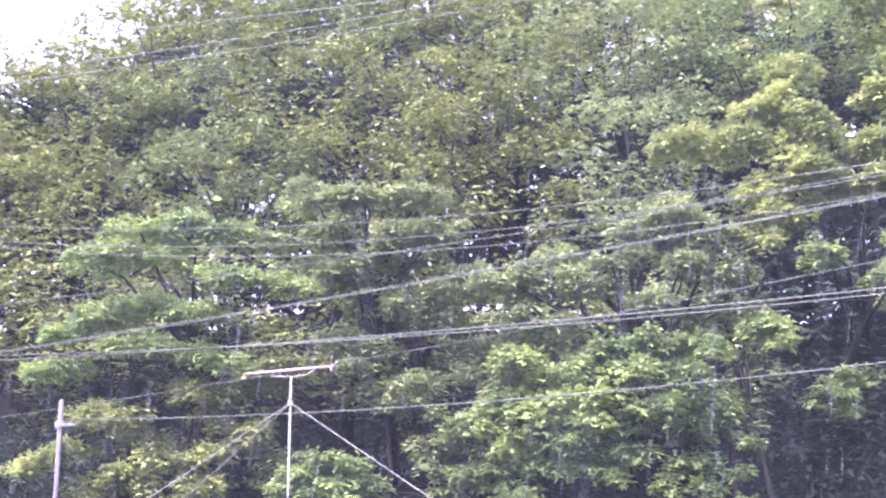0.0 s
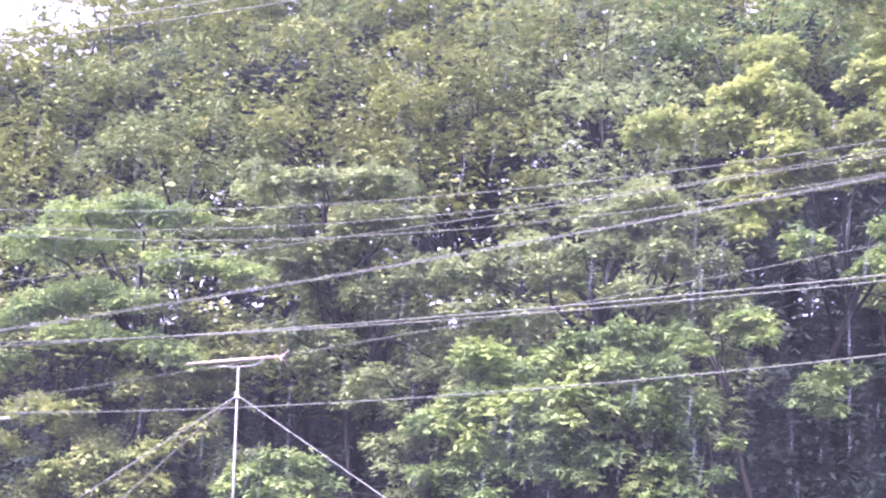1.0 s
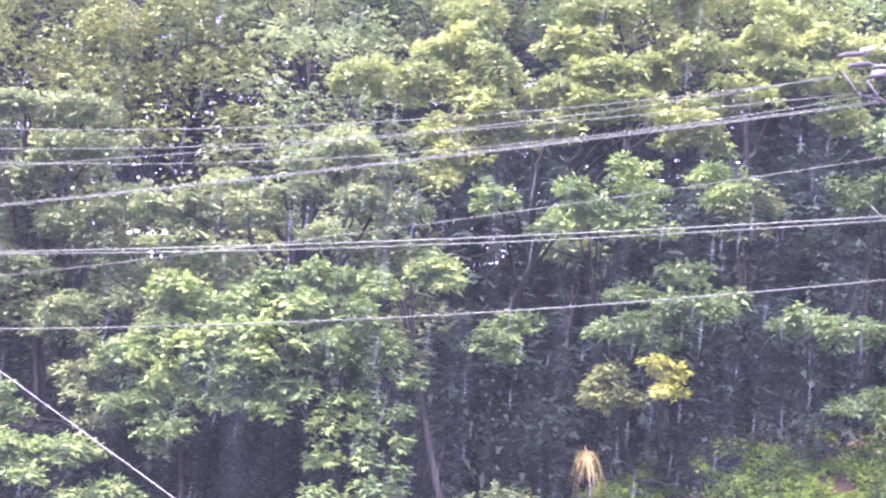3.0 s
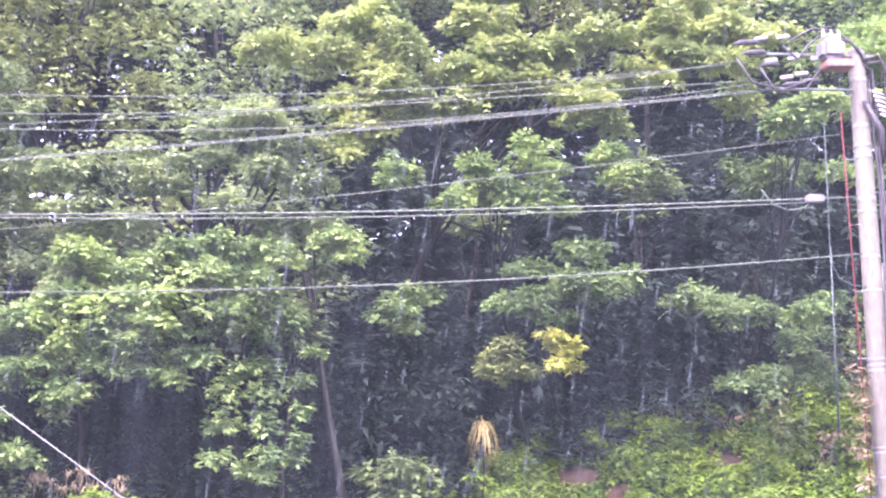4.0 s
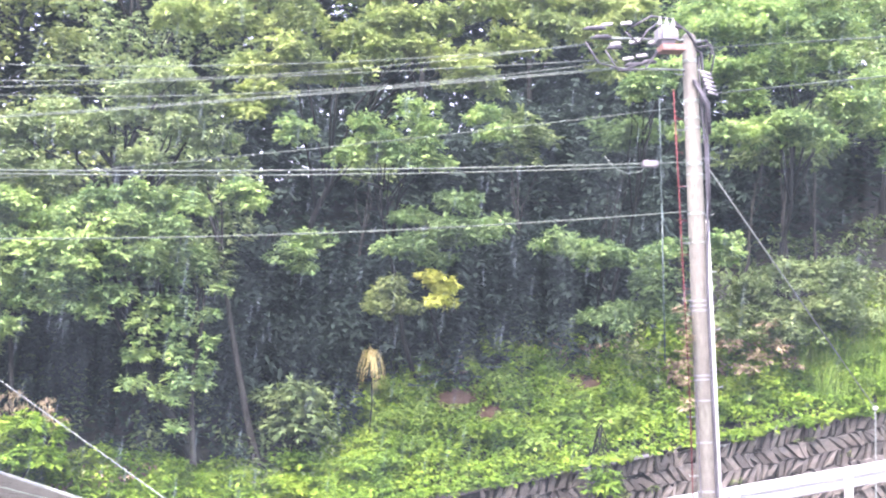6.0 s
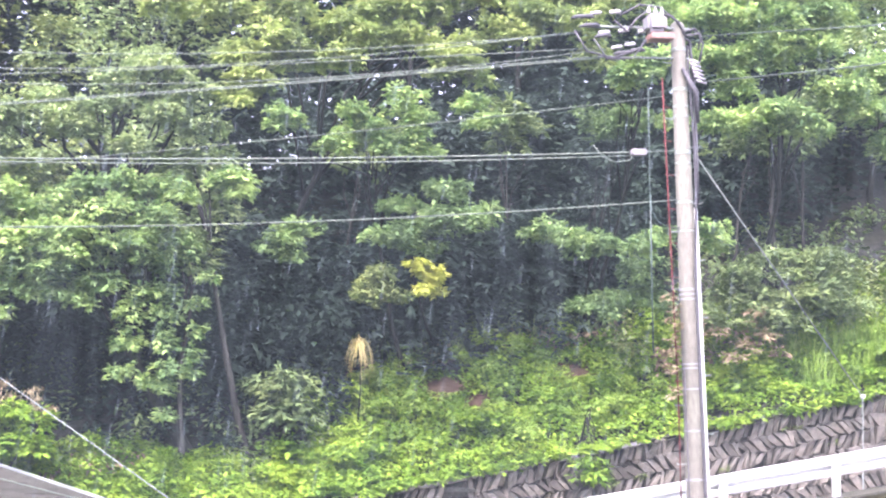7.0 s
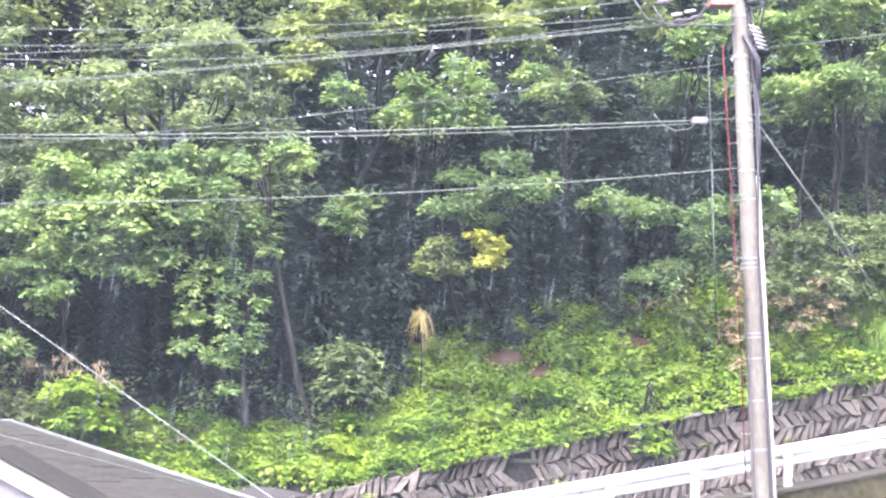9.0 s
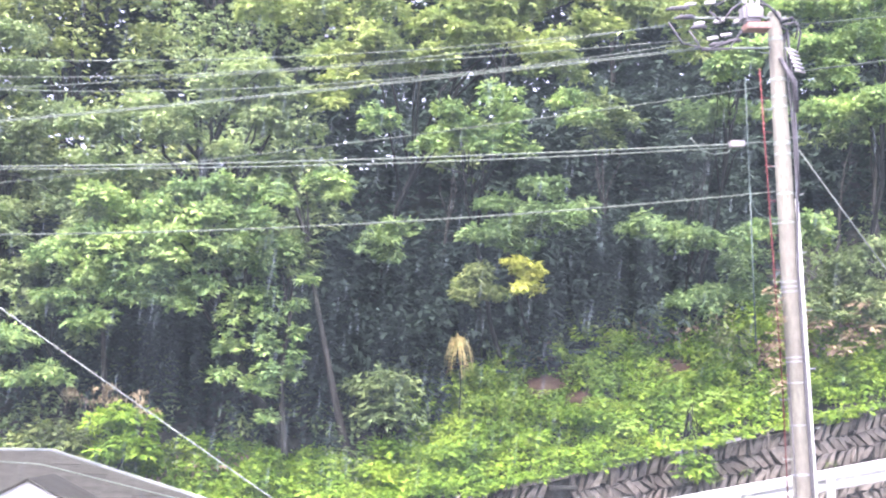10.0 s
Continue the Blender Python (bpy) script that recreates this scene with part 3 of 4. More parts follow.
shrub = tree("shrub", 22, (12.5, 31.2), at([(11.66, 29.2, 3.44, 0.60, 0.6), (12.68, 29.3, 3.85, 0.65, 0.6), (13.83, 29.4, 3.91, 0.70, 0.6), (12.22, 29.1, 3.11, 0.60, 0.6), (13.24, 29.2, 3.16, 0.65, 0.6), (13.98, 29.2, 3.20, 0.65, 0.6), (11.34, 29.0, 2.72, 0.50, 0.6), (12.66, 29.0, 2.55, 0.57, 0.6), (15.0, 30.3, 2.9, 0.7, .6), (16, 30.5, 3.3, .7, .6)]), LEAF_DEEP, "dense dark green shrub on the bank", 0.0748, 778, 0.06, fine=True, low=-0.3)
rng = np.random.default_rng(222)
dry = [(x - shrub.location.x, y - shrub.location.y, z + E - shrub.location.z, r, 0.6) for x, y, z, r in ((11.2, 28.6, 2.35, 0.22), (11.7, 28.6, 2.1, 0.24), (12.2, 28.6, 2.3, 0.2), (11.4, 28.5, 1.85, 0.2), (12.5, 28.6, 2.0, 0.16), (10.7, 28.7, 2.5, 0.16), (12.0, 28.6, 2.8, 0.14))]
leaf_mesh("dry_leaves", clumps(rng, dry, 0.12, 420, 0.45, -0.3), LEAF_DRY, shrub, "withered pinkish-brown leaves")
# low growth at the left, above the roof
tree("tree", 23, (-10.0, 29.6), at([(-9.2, 28.7, 3.0, 0.7, .6), (-8.5, 28.6, 2.2, 0.7, .6), (-7.6, 28.7, 3.2, 0.6, .6), (-8.2, 28.7, 3.8, 0.7, .6), (-7.0, 28.8, 4.2, 0.7, .6), (-10.2, 28.8, 2.2, 0.7, .6)]), LEAF_OLIVE, "olive green tree with dense small leaves above the roof", 0.07, 897, 0.12, fine=True, low=-0.3)
tree("tree", 24, (-5.6, 29.4), at([(-6.34, 28.2, 2.51, 0.42, 0.6), (-5.76, 28.2, 2.59, 0.42, 0.6), (-5.37, 28.2, 2.30, 0.34, 0.6), (-6.02, 28.1, 2.16, 0.42, 0.6), (-6.63, 28.2, 2.23, 0.34, 0.6)]) + at([(-5.4, 28, 1.4, 0.8, .6), (-6.6, 28.1, 1.6, 0.6, .6), (-4.4, 28.3, 1.6, 0.6, .6), (-3.8, 28.3, 1.0, 0.6, .6)]), LEAF_FRESH, "green broadleaf tree below the aerial", 0.0844, 778, 0.1, fine=True, low=-0.3)
tree("tree", 25, (-4.5, 31.5), at([(-5.5, 29.8, 5.9, 0.8, .7), (-4.6, 29.7, 5.3, 0.8, .8), (-5.8, 29.7, 4.8, 0.8, .8), (-3.9, 29.8, 5.9, 0.7, .7), (-4.9, 29.7, 6.7, 0.8, .6), (-6.3, 29.8, 6.4, 0.7, .6), (-3.6, 29.8, 4.6, 0.7, .9), (-4.9, 29.6, 3.9, 0.7, .9)]), LEAF_PALE, "dull green tree hung with creeper", 0.07, 897, 0.14, fine=True, low=-0.3)
tree("tree", 26, (-3.2, 30.4), at([(-3.0, 29, 3.9, 0.5, .9), (-3.6, 29, 3.3, 0.5, .9), (-4.3, 29, 2.9, 0.5, .9), (-3.1, 28.9, 2.7, 0.45, 1), (-3.8, 28.9, 2.2, 0.5, .9), (-2.9, 29, 1.9, 0.4, 1), (-4.6, 29, 3.7, 0.5, .8), (-7.0, 29, 2.7, 0.55, .8), (-7.3, 29, 1.7, 0.5, .8)]), LEAF_PALE, "dull green tree hung with drooping creeper beside the aerial", 0.07, 897, 0.08, fine=True, low=-0.3)
tree("tree", 27, (-9.6, 30.2), at([(-9.50, 28.4, 2.47, 0.55, 0.6), (-8.80, 28.4, 2.65, 0.49, 0.6), (-8.10, 28.4, 2.84, 0.45, 0.6), (-8.25, 28.3, 2.25, 0.48, 0.6), (-10.37, 28.6, 3.59, 0.56, 0.6), (-9.73, 28.6, 3.38, 0.50, 0.6), (-10.75, 28.6, 3.00, 0.46, 0.6), (-11.36, 28.6, 2.71, 0.50, 0.6)]), LEAF_GOLD, "yellow-green bushy tree above the roof ridge", 0.07, 897, 0.08, fine=True, low=-0.3)
# ---------------------------------------------------------------- bank
BARE = ((5.95, 30.55, 0.62), (6.6, 30.0, 0.45), (8.6, 30.4, 0.6))


def scatter(rng, n, x0, x1, y0, y1, lift, rough, gaps, seed):
    """Points over the slope, in drifts, at the height of the weeds."""
    px, py = rng.uniform(x0, x1, n), y0 + (y1 - y0) * rng.random(n)
    keep = np.array([noise.noise((a * 0.7, b * 1.1, seed)) > gaps for a, b in zip(px, py)])
    for x, y, s in BARE:
        keep &= ((px - x) / s / 1.1) ** 2 + ((py - y) / s / 0.8) ** 2 > 0.42
    px, py = px[keep], py[keep]
    pz = np.array([hill(a, b) + lift + rough * noise.noise((a * 1.5, b * 1.5, seed + 2)) for a, b in zip(px, py)])
    return np.stack((px, py, pz - rng.random(len(px)) ** (2 if lift < 1 else 1) * lift), 1)


def bed(name, seed, n, area, lift, rough, gaps, size, width, mat, label, category="weeds", droop=0.35):
    rng = np.random.default_rng(seed)
    p = scatter(rng, n, *area, lift, rough, gaps, seed)
    w = rng.normal(0, 1, (len(p), 3)) * np.array((1, 1, 0.35)) + np.array((0, -0.5, 0.05))
    ob = leaf_mesh(name, leaves(rng, p, w, size, width, 0.12, droop), mat, None, kind="stuff")
    return tagged(ob, label, category)


bed("creeper", 41, 64000, (3.2, 16.5, 28.4, 31.35), 0.3, 0.26, -0.6, 0.092, 0.85, LEAF_BANK, "bright green creeper and weeds covering the bank")
bed("creeper", 42, 30000, (-5, 4.5, 28.25, 29.5), 0.34, 0.28, -0.6, 0.092, 0.8, LEAF_BANK, "bright green weeds at the foot of the shaded trees")
bed("undergrowth", 48, 9000, (-16, 3.6, 28.9, 31.5), 0.55, 0.5, -0.15, 0.17, 0.5, LEAF_DEEP, "dark green undergrowth below the trees")
bed("undergrowth", 43, 13000, (-16, 18, 31.3, 34.0), 0.6, 0.6, -0.1, 0.19, 0.45, LEAF_DEEP, "dark green undergrowth at the wood's edge")
bed("undergrowth", 44, 5000, (9.5, 18, 29.7, 31.2), 0.8, 0.4, -0.1, 0.17, 0.45, LEAF_OLIVE, "dull green shrubby undergrowth on the bank")
# both thickets hide the trunks, with shade painted into their leaf colour
bed("thicket", 49, 14000, (-16, 4.0, 30.0, 31.4), 2.4, 0.9, -0.3, 0.24, 0.5, LEAF_SHADE_TINT, "thicket between the trunks, leaves coloured dark as shade")
bed("thicket", 50, 11000, (1.0, 11, 31.4, 32.6), 2.6, 0.9, -0.3, 0.24, 0.5, LEAF_SHADE_TINT, "thicket in the hollow, leaves coloured dark as shade")
bed("dry_leaves", 45, 700, (10.2, 13.2, 29.5, 30.3), 0.55, 0.25, 0.0, 0.16, 0.6, LEAF_DRY, "withered pinkish-brown leaves among the undergrowth", "leaves", 0.6)
bed("dry_leaves", 46, 500, (-3.4, 1.5, 28.6, 29.3), 0.5, 0.3, 0.05, 0.15, 0.5, LEAF_DRY, "withered brown leaves below the trees", "leaves", 0.6)
bed("dry_leaves", 47, 900, (4.5, 10.5, 31.1, 31.7), 0.35, 0.2, 0.0, 0.15, 0.5, LEAF_DRY, "withered brown leaves along the top of the bank", "leaves", 0.6)


def weeds(name, seed, n, x0, x1, y0, y1, mat, label):
    """Bushy weeds: many small leafy domes over the bank, of uneven height."""
    rng = np.random.default_rng(seed)
    pads = []
    for _ in range(n):
        x, y, r = rng.uniform(x0, x1), rng.uniform(y0, y1), rng.uniform(0.16, 0.4)
        if noise.noise((x * 0.9, y * 1.4, seed)) > -0.1 and all(((x - a) / s) ** 2 + ((y - b) / s) ** 2 > 0.9 for a, b, s in BARE):
            pads.append((x, y, hill(x, y) + 0.2 + r * 0.5, r, rng.uniform(0.6, 1.0)))
    return tagged(leaf_mesh(name, clumps(rng, pads, 0.076, 600, 0.62, -0.2), mat, None, kind="stuff"), label, "weeds")


weeds("weed_bush", 141, 190, 3.4, 16.5, 28.55, 31.3, LEAF_BANK, "bushy yellow-green weeds on the bank")
weeds("weed_bush", 142, 120, 3.4, 16.5, 28.55, 31.3, LEAF_WEED, "bushy blue-green weeds on the bank")
weeds("weed_bush", 143, 80, -4, 3.6, 28.5, 29.5, LEAF_BANK, "bushy weeds at the foot of the trees")
# these weeds too get leaves darkened to stand for shade
weeds("dark_weeds", 144, 80, -15, 3.0, 29.4, 32.5, LEAF_SHADE_TINT, "low growth below the trees, coloured dark as shade")


def blades(rng, at, n, length, spread, width=0.018, droop=0.9):
    """A tuft of arching grass blades, each of three tapering pieces."""
    out = []
    for _ in range(n):
        a, s = rng.uniform(0, 2 * math.pi), rng.uniform(0.35, 1) * spread
        d, p = np.array((math.cos(a), math.sin(a), 0)), np.array(at) + rng.normal(0, 0.04, 3) * (1, 1, 0)
        side = np.array((-d[1], d[0], 0)) * width
        le = length * rng.uniform(0.7, 1.15)
        pts = [p + d * s * t * le + np.array((0, 0, 1.0)) * le * (t - droop * t * t * s) for t in (0, 0.4, 0.75, 1)]
        for k in range(3):
            w0, w1 = 1 - 0.28 * k, 1 - 0.28 * (k + 1)
            out.append((pts[k] - side * w0, pts[k] + side * w0, pts[k + 1] + side * w1, pts[k + 1] - side * w1))
    return out


rng = np.random.default_rng(48)
q = []
for _ in range(210):
    x, y = rng.uniform(13.0, 17.5), rng.uniform(28.6, 29.8)
    q += blades(rng, (x, y, hill(x, y)), 9, 0.95, 0.5, 0.013)
tagged(leaf_mesh("reed_grass", q, LEAF_REED, None, kind="stuff"), "tall light green reed grass on the bank", "grass")
q = []
for _ in range(60):
    x, y = rng.uniform(3.0, 9.5), rng.uniform(31.2, 32.0)
    q += blades(rng, (x, y, hill(x, y) + 0.2), 8, 0.7, 0.8, 0.018)
tagged(leaf_mesh("bamboo_grass", q, LEAF_DEEP, None, kind="stuff"), "dark arching grass at the top of the bank", "grass")
tx, ty = 4.17, 29.9
tuft = thing("dry_tuft", (tx, ty, hill(tx, ty)), "dry straw-coloured tuft of drooping grass", "grass tuft")
z0 = E + 1.88 - hill(tx, ty)
leaf_mesh("straw", blades(np.random.default_rng(49), (0, 0, z0), 130, 0.65, 0.6, 0.016, 3.4), LEAF_STRAW, tuft)
part("stalk", tube(bmesh.new(), [(0, 0, -0.1), (0.04, 0, z0 * 0.5), (0, 0, z0)], [0.014, 0.012, 0.01], 6), BARK, tuft, smooth=True)
for x, y, s in BARE:
    xs, ys = [x + s * (k / 8 - 1) * 1.1 for k in range(17)], [y + s * (k / 6 - 1) * 0.8 for k in range(13)]
    ob = sheet("earth_patch", xs, ys, lambda a, b: hill(a, b) + 0.02 + 0.07 * max(0, 1 - ((a - x) / s / 1.1) ** 2 - ((b - y) / s / 0.8) ** 2) + 0.03 * noise.noise((a * 6, b * 6, 0)), EARTH, "bare reddish-brown earth showing on the bank", "earth")

for k, (x, z) in enumerate(((-2.95, 0.75), (-2.45, 0.85), (-1.75, 0.7))):
    t = thing("dry_tuft", (x, 28.7, hill(x, 28.7)), "withered brown drooping leaf tuft at the wood's edge", "grass tuft")
    rng = np.random.default_rng(150 + k)
    q = []
    for _ in range(7):
        q += blades(rng, (rng.uniform(-.25, .25), rng.uniform(-.15, .15), E + z - hill(x, 28.7) + rng.uniform(-.3, .1)), 12, rng.uniform(0.25, 0.45), 0.7, 0.014, 2.6)
    leaf_mesh("straw", q, LEAF_DRY, t)
    part("stalk", tube(bmesh.new(), [(0, 0, -0.1), (0.03, 0, 0.3), (0, 0, E + z - hill(x, 28.7))], [0.016, 0.013, 0.01], 6), BARK, t, smooth=True)

# young growth standing at the foot of the wood
for seed, x, y, z, mat, label in ((61, -2.2, 28.2, 0.1, LEAF_BANK, "bright green young bush beside the roof"), (62, -3.4, 28.4, -0.2, LEAF_OLIVE, "olive green bush beside the roof"), (63, 2.6, 29.2, 0.9, LEAF_DEEP, "dark green bush in the hollow"),
                                  (64, 8.3, 27.75, -0.35, LEAF_BANK, "bright green weed bush rooted in the stone wall")):
    s = 0.26 if seed == 64 else 0.5
    pads = [(x + dx * s, y + dy * s, z + E + dz * s, s * r, .75) for dx, dy, dz, r in ((0, 0, 0.3, 0.8), (-0.8, 0.2, 0, 0.7), (0.8, 0.1, -0.1, 0.75), (0.1, -0.3, -0.7, 0.8), (-0.6, 0, -1.0, 0.7), (0.7, 0, -1.0, 0.7))]
    tree("bush", seed, (x, max(y, 28.35) + 0.1), pads, mat, label, 0.13, 480, 0.03)

# bare leaning trunks in the dark hollow
for seed, x, y, tx, tz, g in ((71, 2.0, 29.8, 0.9, 4.6, 0.08), (72, 0.8, 29.4, 0.6, 3.2, 0.065), (74, 3.9, 32.4, 4.3, 6.2, 0.05), (76, 7.8, 32.8, 7.9, 6.6, 0.05), (78, -2.6, 30, -2.9, 4.4, 0.06), (80, 13.7, 32, 13.6, 7, 0.07), (81, 14.6, 32.2, 14.5, 7, 0.05), (82, 12.8, 32.4, 13.2, 7, 0.04), (83, -5.2, 30.6, -5.5, 5, 0.06)):
    rng = np.random.default_rng(seed)
    tree("slender_tree", seed, (x, y), [(tx + rng.uniform(-.5, .5), y + rng.uniform(-.4, .4), tz + E + rng.uniform(-.3, .9), rng.uniform(.35, .6), .5) for _ in range(5)], LEAF_DEEP, "slender bare-stemmed tree in the shade of the wood", 0.16, 190, g, bark=GREY_BARK, boughs=4, group="slender trees in the shade")

# ---------------------------------------------------------------- utility pole
PX, PT = 8.11, radians(-3.0)
pole = thing("utility_pole", (0, 0, 0), "grey concrete utility pole with step bolts and cables", "pole")
pole.matrix_basis = Matrix.Translation((PX, 21.0, 0.0)) @ Matrix.Rotation(PT, 4, "Y")
UP = pole.matrix_basis.inverted()
FAR = Matrix.Translation((0, 0, E)) @ Matrix.Scale(1.095, 4) @ Matrix.Translation((0, 0, -E))
pole.matrix_basis = FAR @ pole.matrix_basis


def pr(z):
    return 0.185 - 0.08 * z / 11.2


def loc(x, y, z):
    """A place given from the eye's level, in the leaning pole's own axes."""
    return UP @ Vector((x, y, z + E))


part("shaft", tube(bmesh.new(), [(0, 0, -0.1), (0, 0, 2), (0, 0, 5.6), (0, 0, 11.3), (0, 0, 11.34)], [0.186, pr(2), pr(5.6), pr(11.2), 0.07], 24), POLE, pole, smooth=True)
for k in range(22):
    z, s = 1.9 + 0.42 * k, -1 if k % 2 else 1
    r = pr(z)
    part("step_bolt", tube(bmesh.new(), [(s * (r - 0.01), -0.02, z), (s * (r + 0.13), -0.02, z), (s * (r + 0.14), -0.02, z + 0.025)], 0.009, 6), STEEL, pole)
for z, h in ((9.35, 0.05), (9.2, 0.03), (8.62, 0.03), (10.3, 0.04), (10.9, 0.05), (7.2, 0.025), (7.27, 0.025), (7.34, 0.025), (6.2, 0.02), (5.9, 0.02), (5.3, 0.02), (9.9, 0.03), (8.2, 0.02), (6.26, 0.02), (4.6, 0.03), (10.05, 0.03)):
    r = pr(z) + 0.006
    part("band", tube(bmesh.new(), [(0, 0, z), (0, 0, z + h)], r, 24), STEEL if z > 8 else PALE, pole, "steel band")
part("riser_pipe", tube(bmesh.new(), [(0.165, -0.06, 0), (0.15, -0.06, 4.5), (0.14, -0.06, 8.55)], 0.028, 10), WHITE, pole, "white plastic riser pipe", smooth=True)
part("riser_cable", tube(bmesh.new(), [(0.07, -0.18, 0), (0.06, -0.165, 4), (0.06, -0.155, 7.6), (0.12, -0.12, 8.4), (0.14, -0.1, 8.8), (0.16, -0.06, 9.6), (0.12, -0.06, 10.6), (0.14, 0, 11.0)], 0.02, 8), BLACK, pole, "black riser cable", smooth=True)
part("riser_cable", tube(bmesh.new(), [(0.16, -0.1, 8.6), (0.19, -0.08, 9.2), (0.2, -0.06, 10.2), (0.17, -0.04, 11.05), (0.05, -0.06, 11.1)], 0.024, 8), BLACK, pole, "black riser cable", smooth=True)
part("riser_cable", tube(bmesh.new(), [(-0.16, -0.1, 0), (-0.155, -0.1, 3), (-0.14, -0.08, 6.2)], 0.010, 6), BLACK, pole, "thin dark riser wire", smooth=True)
part("stay_guard", tube(bmesh.new(), [loc(7.24, 20.85, 5.43), loc(7.33, 20.85, 4.0), loc(7.45, 20.85, 2.1), loc(7.53, 20.85, 0.83), loc(7.6, 20.86, -0.9)], 0.0105, 8), RUST, pole, "rusty red ladder rail", smooth=True)
for k in range(9):
    z = 5.0 - 0.5 * k
    x = 7.26 + (5.2 - z) * 0.06
    part("ladder_rung", tube(bmesh.new(), [loc(x - 0.03, 20.85, z), loc(x + 0.12, 20.9, z)], 0.006, 6), RUST, pole)
part("drop_cable", tube(bmesh.new(), [loc(7.04, 20.9, 5.3), loc(7.07, 20.9, 4.4), loc(7.09, 20.9, 3.7), loc(7.13, 20.9, 3.45), loc(7.22, 20.9, 3.3), loc(7.4, 20.9, 3.23), loc(7.6, 20.95, 3.24)], 0.008, 8), GREEN, pole, "green sheathed drop cable", smooth=True)
part("drop_cable", tube(bmesh.new(), [loc(7.09, 20.88, 3.7), loc(7.12, 20.88, 2.6), loc(7.16, 20.88, 1.4)], 0.01, 8), GREEN, pole, "green sheathed drop cable", smooth=True)
rng = np.random.default_rng(33)
vine = [(*loc(7.42 + 0.06 * k / 9 + rng.uniform(-.05, .03), 20.84, 2.2 - 0.16 * k), rng.uniform(0.05, 0.1), 1.2) for k in range(10)]
leaf_mesh("dry_vine", clumps(rng, vine, 0.06, 1300, 0.5, -0.9), LEAF_DRY, pole, "withered reddish-brown vine on the ladder rail")
# switchgear on an arm at the top
part("cross_arm", box(bmesh.new(), loc(6.0, 20.94, 6.16), loc(7.7, 21.0, 6.22), 0.006), STEEL, pole)
part("cross_arm", box(bmesh.new(), loc(6.3, 20.94, 5.72), loc(7.7, 21.0, 5.77), 0.006), STEEL, pole)
bm = bmesh.new()
box(bm, loc(6.96, 20.66, 6.08), loc(7.25, 20.95, 6.36), 0.05)
tank = part("switch_box", bm, BOXGREY, pole, "weathered pale grey switch box")
part("base_plate", box(bmesh.new(), loc(7.0, 20.64, 5.96), loc(7.36, 20.93, 6.075), 0.012), BROWN, pole, "brown enamel base plate")
for k in range(3):
    part("bushing", tube(bmesh.new(), [loc(7.0 + 0.1 * k, 20.78, 6.37), loc(7.0 + 0.1 * k, 20.78, 6.42), loc(7.0 + 0.1 * k, 20.78, 6.43), loc(7.0 + 0.1 * k, 20.78, 6.48)], [0.03, 0.03, 0.018, 0.015], 10), PORCELAIN, pole, "white porcelain bushing")


def insulator(x, y, z, s=1.0):
    p, t = loc(x, y, z), Vector((0.17 * s, 0, 0.025))
    bm = bmesh.new()
    tube(bm, [p + t * k / 8 for k in range(9)], [0.014, 0.033, 0.02, 0.035, 0.02, 0.035, 0.02, 0.033, 0.014], 12)
    return part("insulator", bm, PORCELAIN, pole, "white porcelain insulator", smooth=True)


for x, z in ((6.15, 6.33), (6.44, 6.37), (6.28, 6.05), (6.58, 6.1), (6.48, 5.84), (6.68, 5.9), (6.88, 6.12)):
    insulator(x, 20.92, z)
for x, z, w in ((5.86, 6.24, 0.36), (6.0, 6.12, 0.3), (6.5, 5.74, 0.3), (6.22, 5.98, 0.25), (6.75, 5.8, 0.25)):
    p = loc(x, 20.9, z)
    part("cable_cover", tube(bmesh.new(), [p, p + Vector((w * 0.25, 0, 0.02)), p + Vector((w * 0.8, 0, 0.03)), p + Vector((w, 0, 0.02))], [0.014, 0.032, 0.036, 0.014], 10), BLACK, pole, "black rubber cable cover", smooth=True)
for pts in ([(5.9, 6.05), (6.1, 5.75), (6.5, 5.68), (6.9, 5.85), (7.05, 6.05)], [(6.2, 5.95), (6.4, 5.66), (6.8, 5.7), (7.0, 6.0)], [(6.5, 6.25), (6.7, 6.1), (6.85, 6.3), (7.0, 6.42)], [(6.6, 6.33), (6.9, 6.52), (7.2, 6.5), (7.5, 6.3), (7.6, 6.1)], [(7.1, 6.42), (7.4, 6.38), (7.55, 6.2)], [(7.55, 6.15), (7.75, 6.22), (7.85, 6.12), (7.8, 5.9)], [(7.6, 6.1), (7.8, 6.15), (7.88, 6.0), (7.82, 5.7)]):
    part("jumper_cable", tube(bmesh.new(), [loc(x, 20.88, z) for x, z in pts], 0.016, 7), BLACK, pole, smooth=True)
for k in range(6):
    p = loc(7.66 + 0.022 * k, 20.86, 5.74 - 0.06 * k)
    part("arrester_shed", tube(bmesh.new(), [p, p + Vector((0.03, 0, -0.012)), p + Vector((0.06, 0, -0.02)), p + Vector((0.16, 0, -0.05))], [0.018, 0.026, 0.022, 0.014], 10), PORCELAIN, pole, "white porcelain arrester shed", smooth=True)
part("bracket", tube(bmesh.new(), [loc(7.55, 20.85, 5.6), loc(7.75, 20.82, 5.25), loc(7.8, 20.85, 4.8)], [0.03, 0.045, 0.03], 8), BLACK, pole, "dark clamp bracket", smooth=True)
part("splice_box", box(bmesh.new(), loc(6.83, 20.93, 4.27), loc(7.05, 21.05, 4.38), 0.015), BOXGREY, pole, "grey splice closure on the cable")
part("hanging_loop", tube(bmesh.new(), [loc(6.25, 21, 4.4), loc(6.4, 21, 4.22), loc(6.6, 21, 4.16), loc(6.8, 21, 4.2), loc(6.9, 21, 4.3)], 0.009, 6), CABLE, pole, smooth=True)
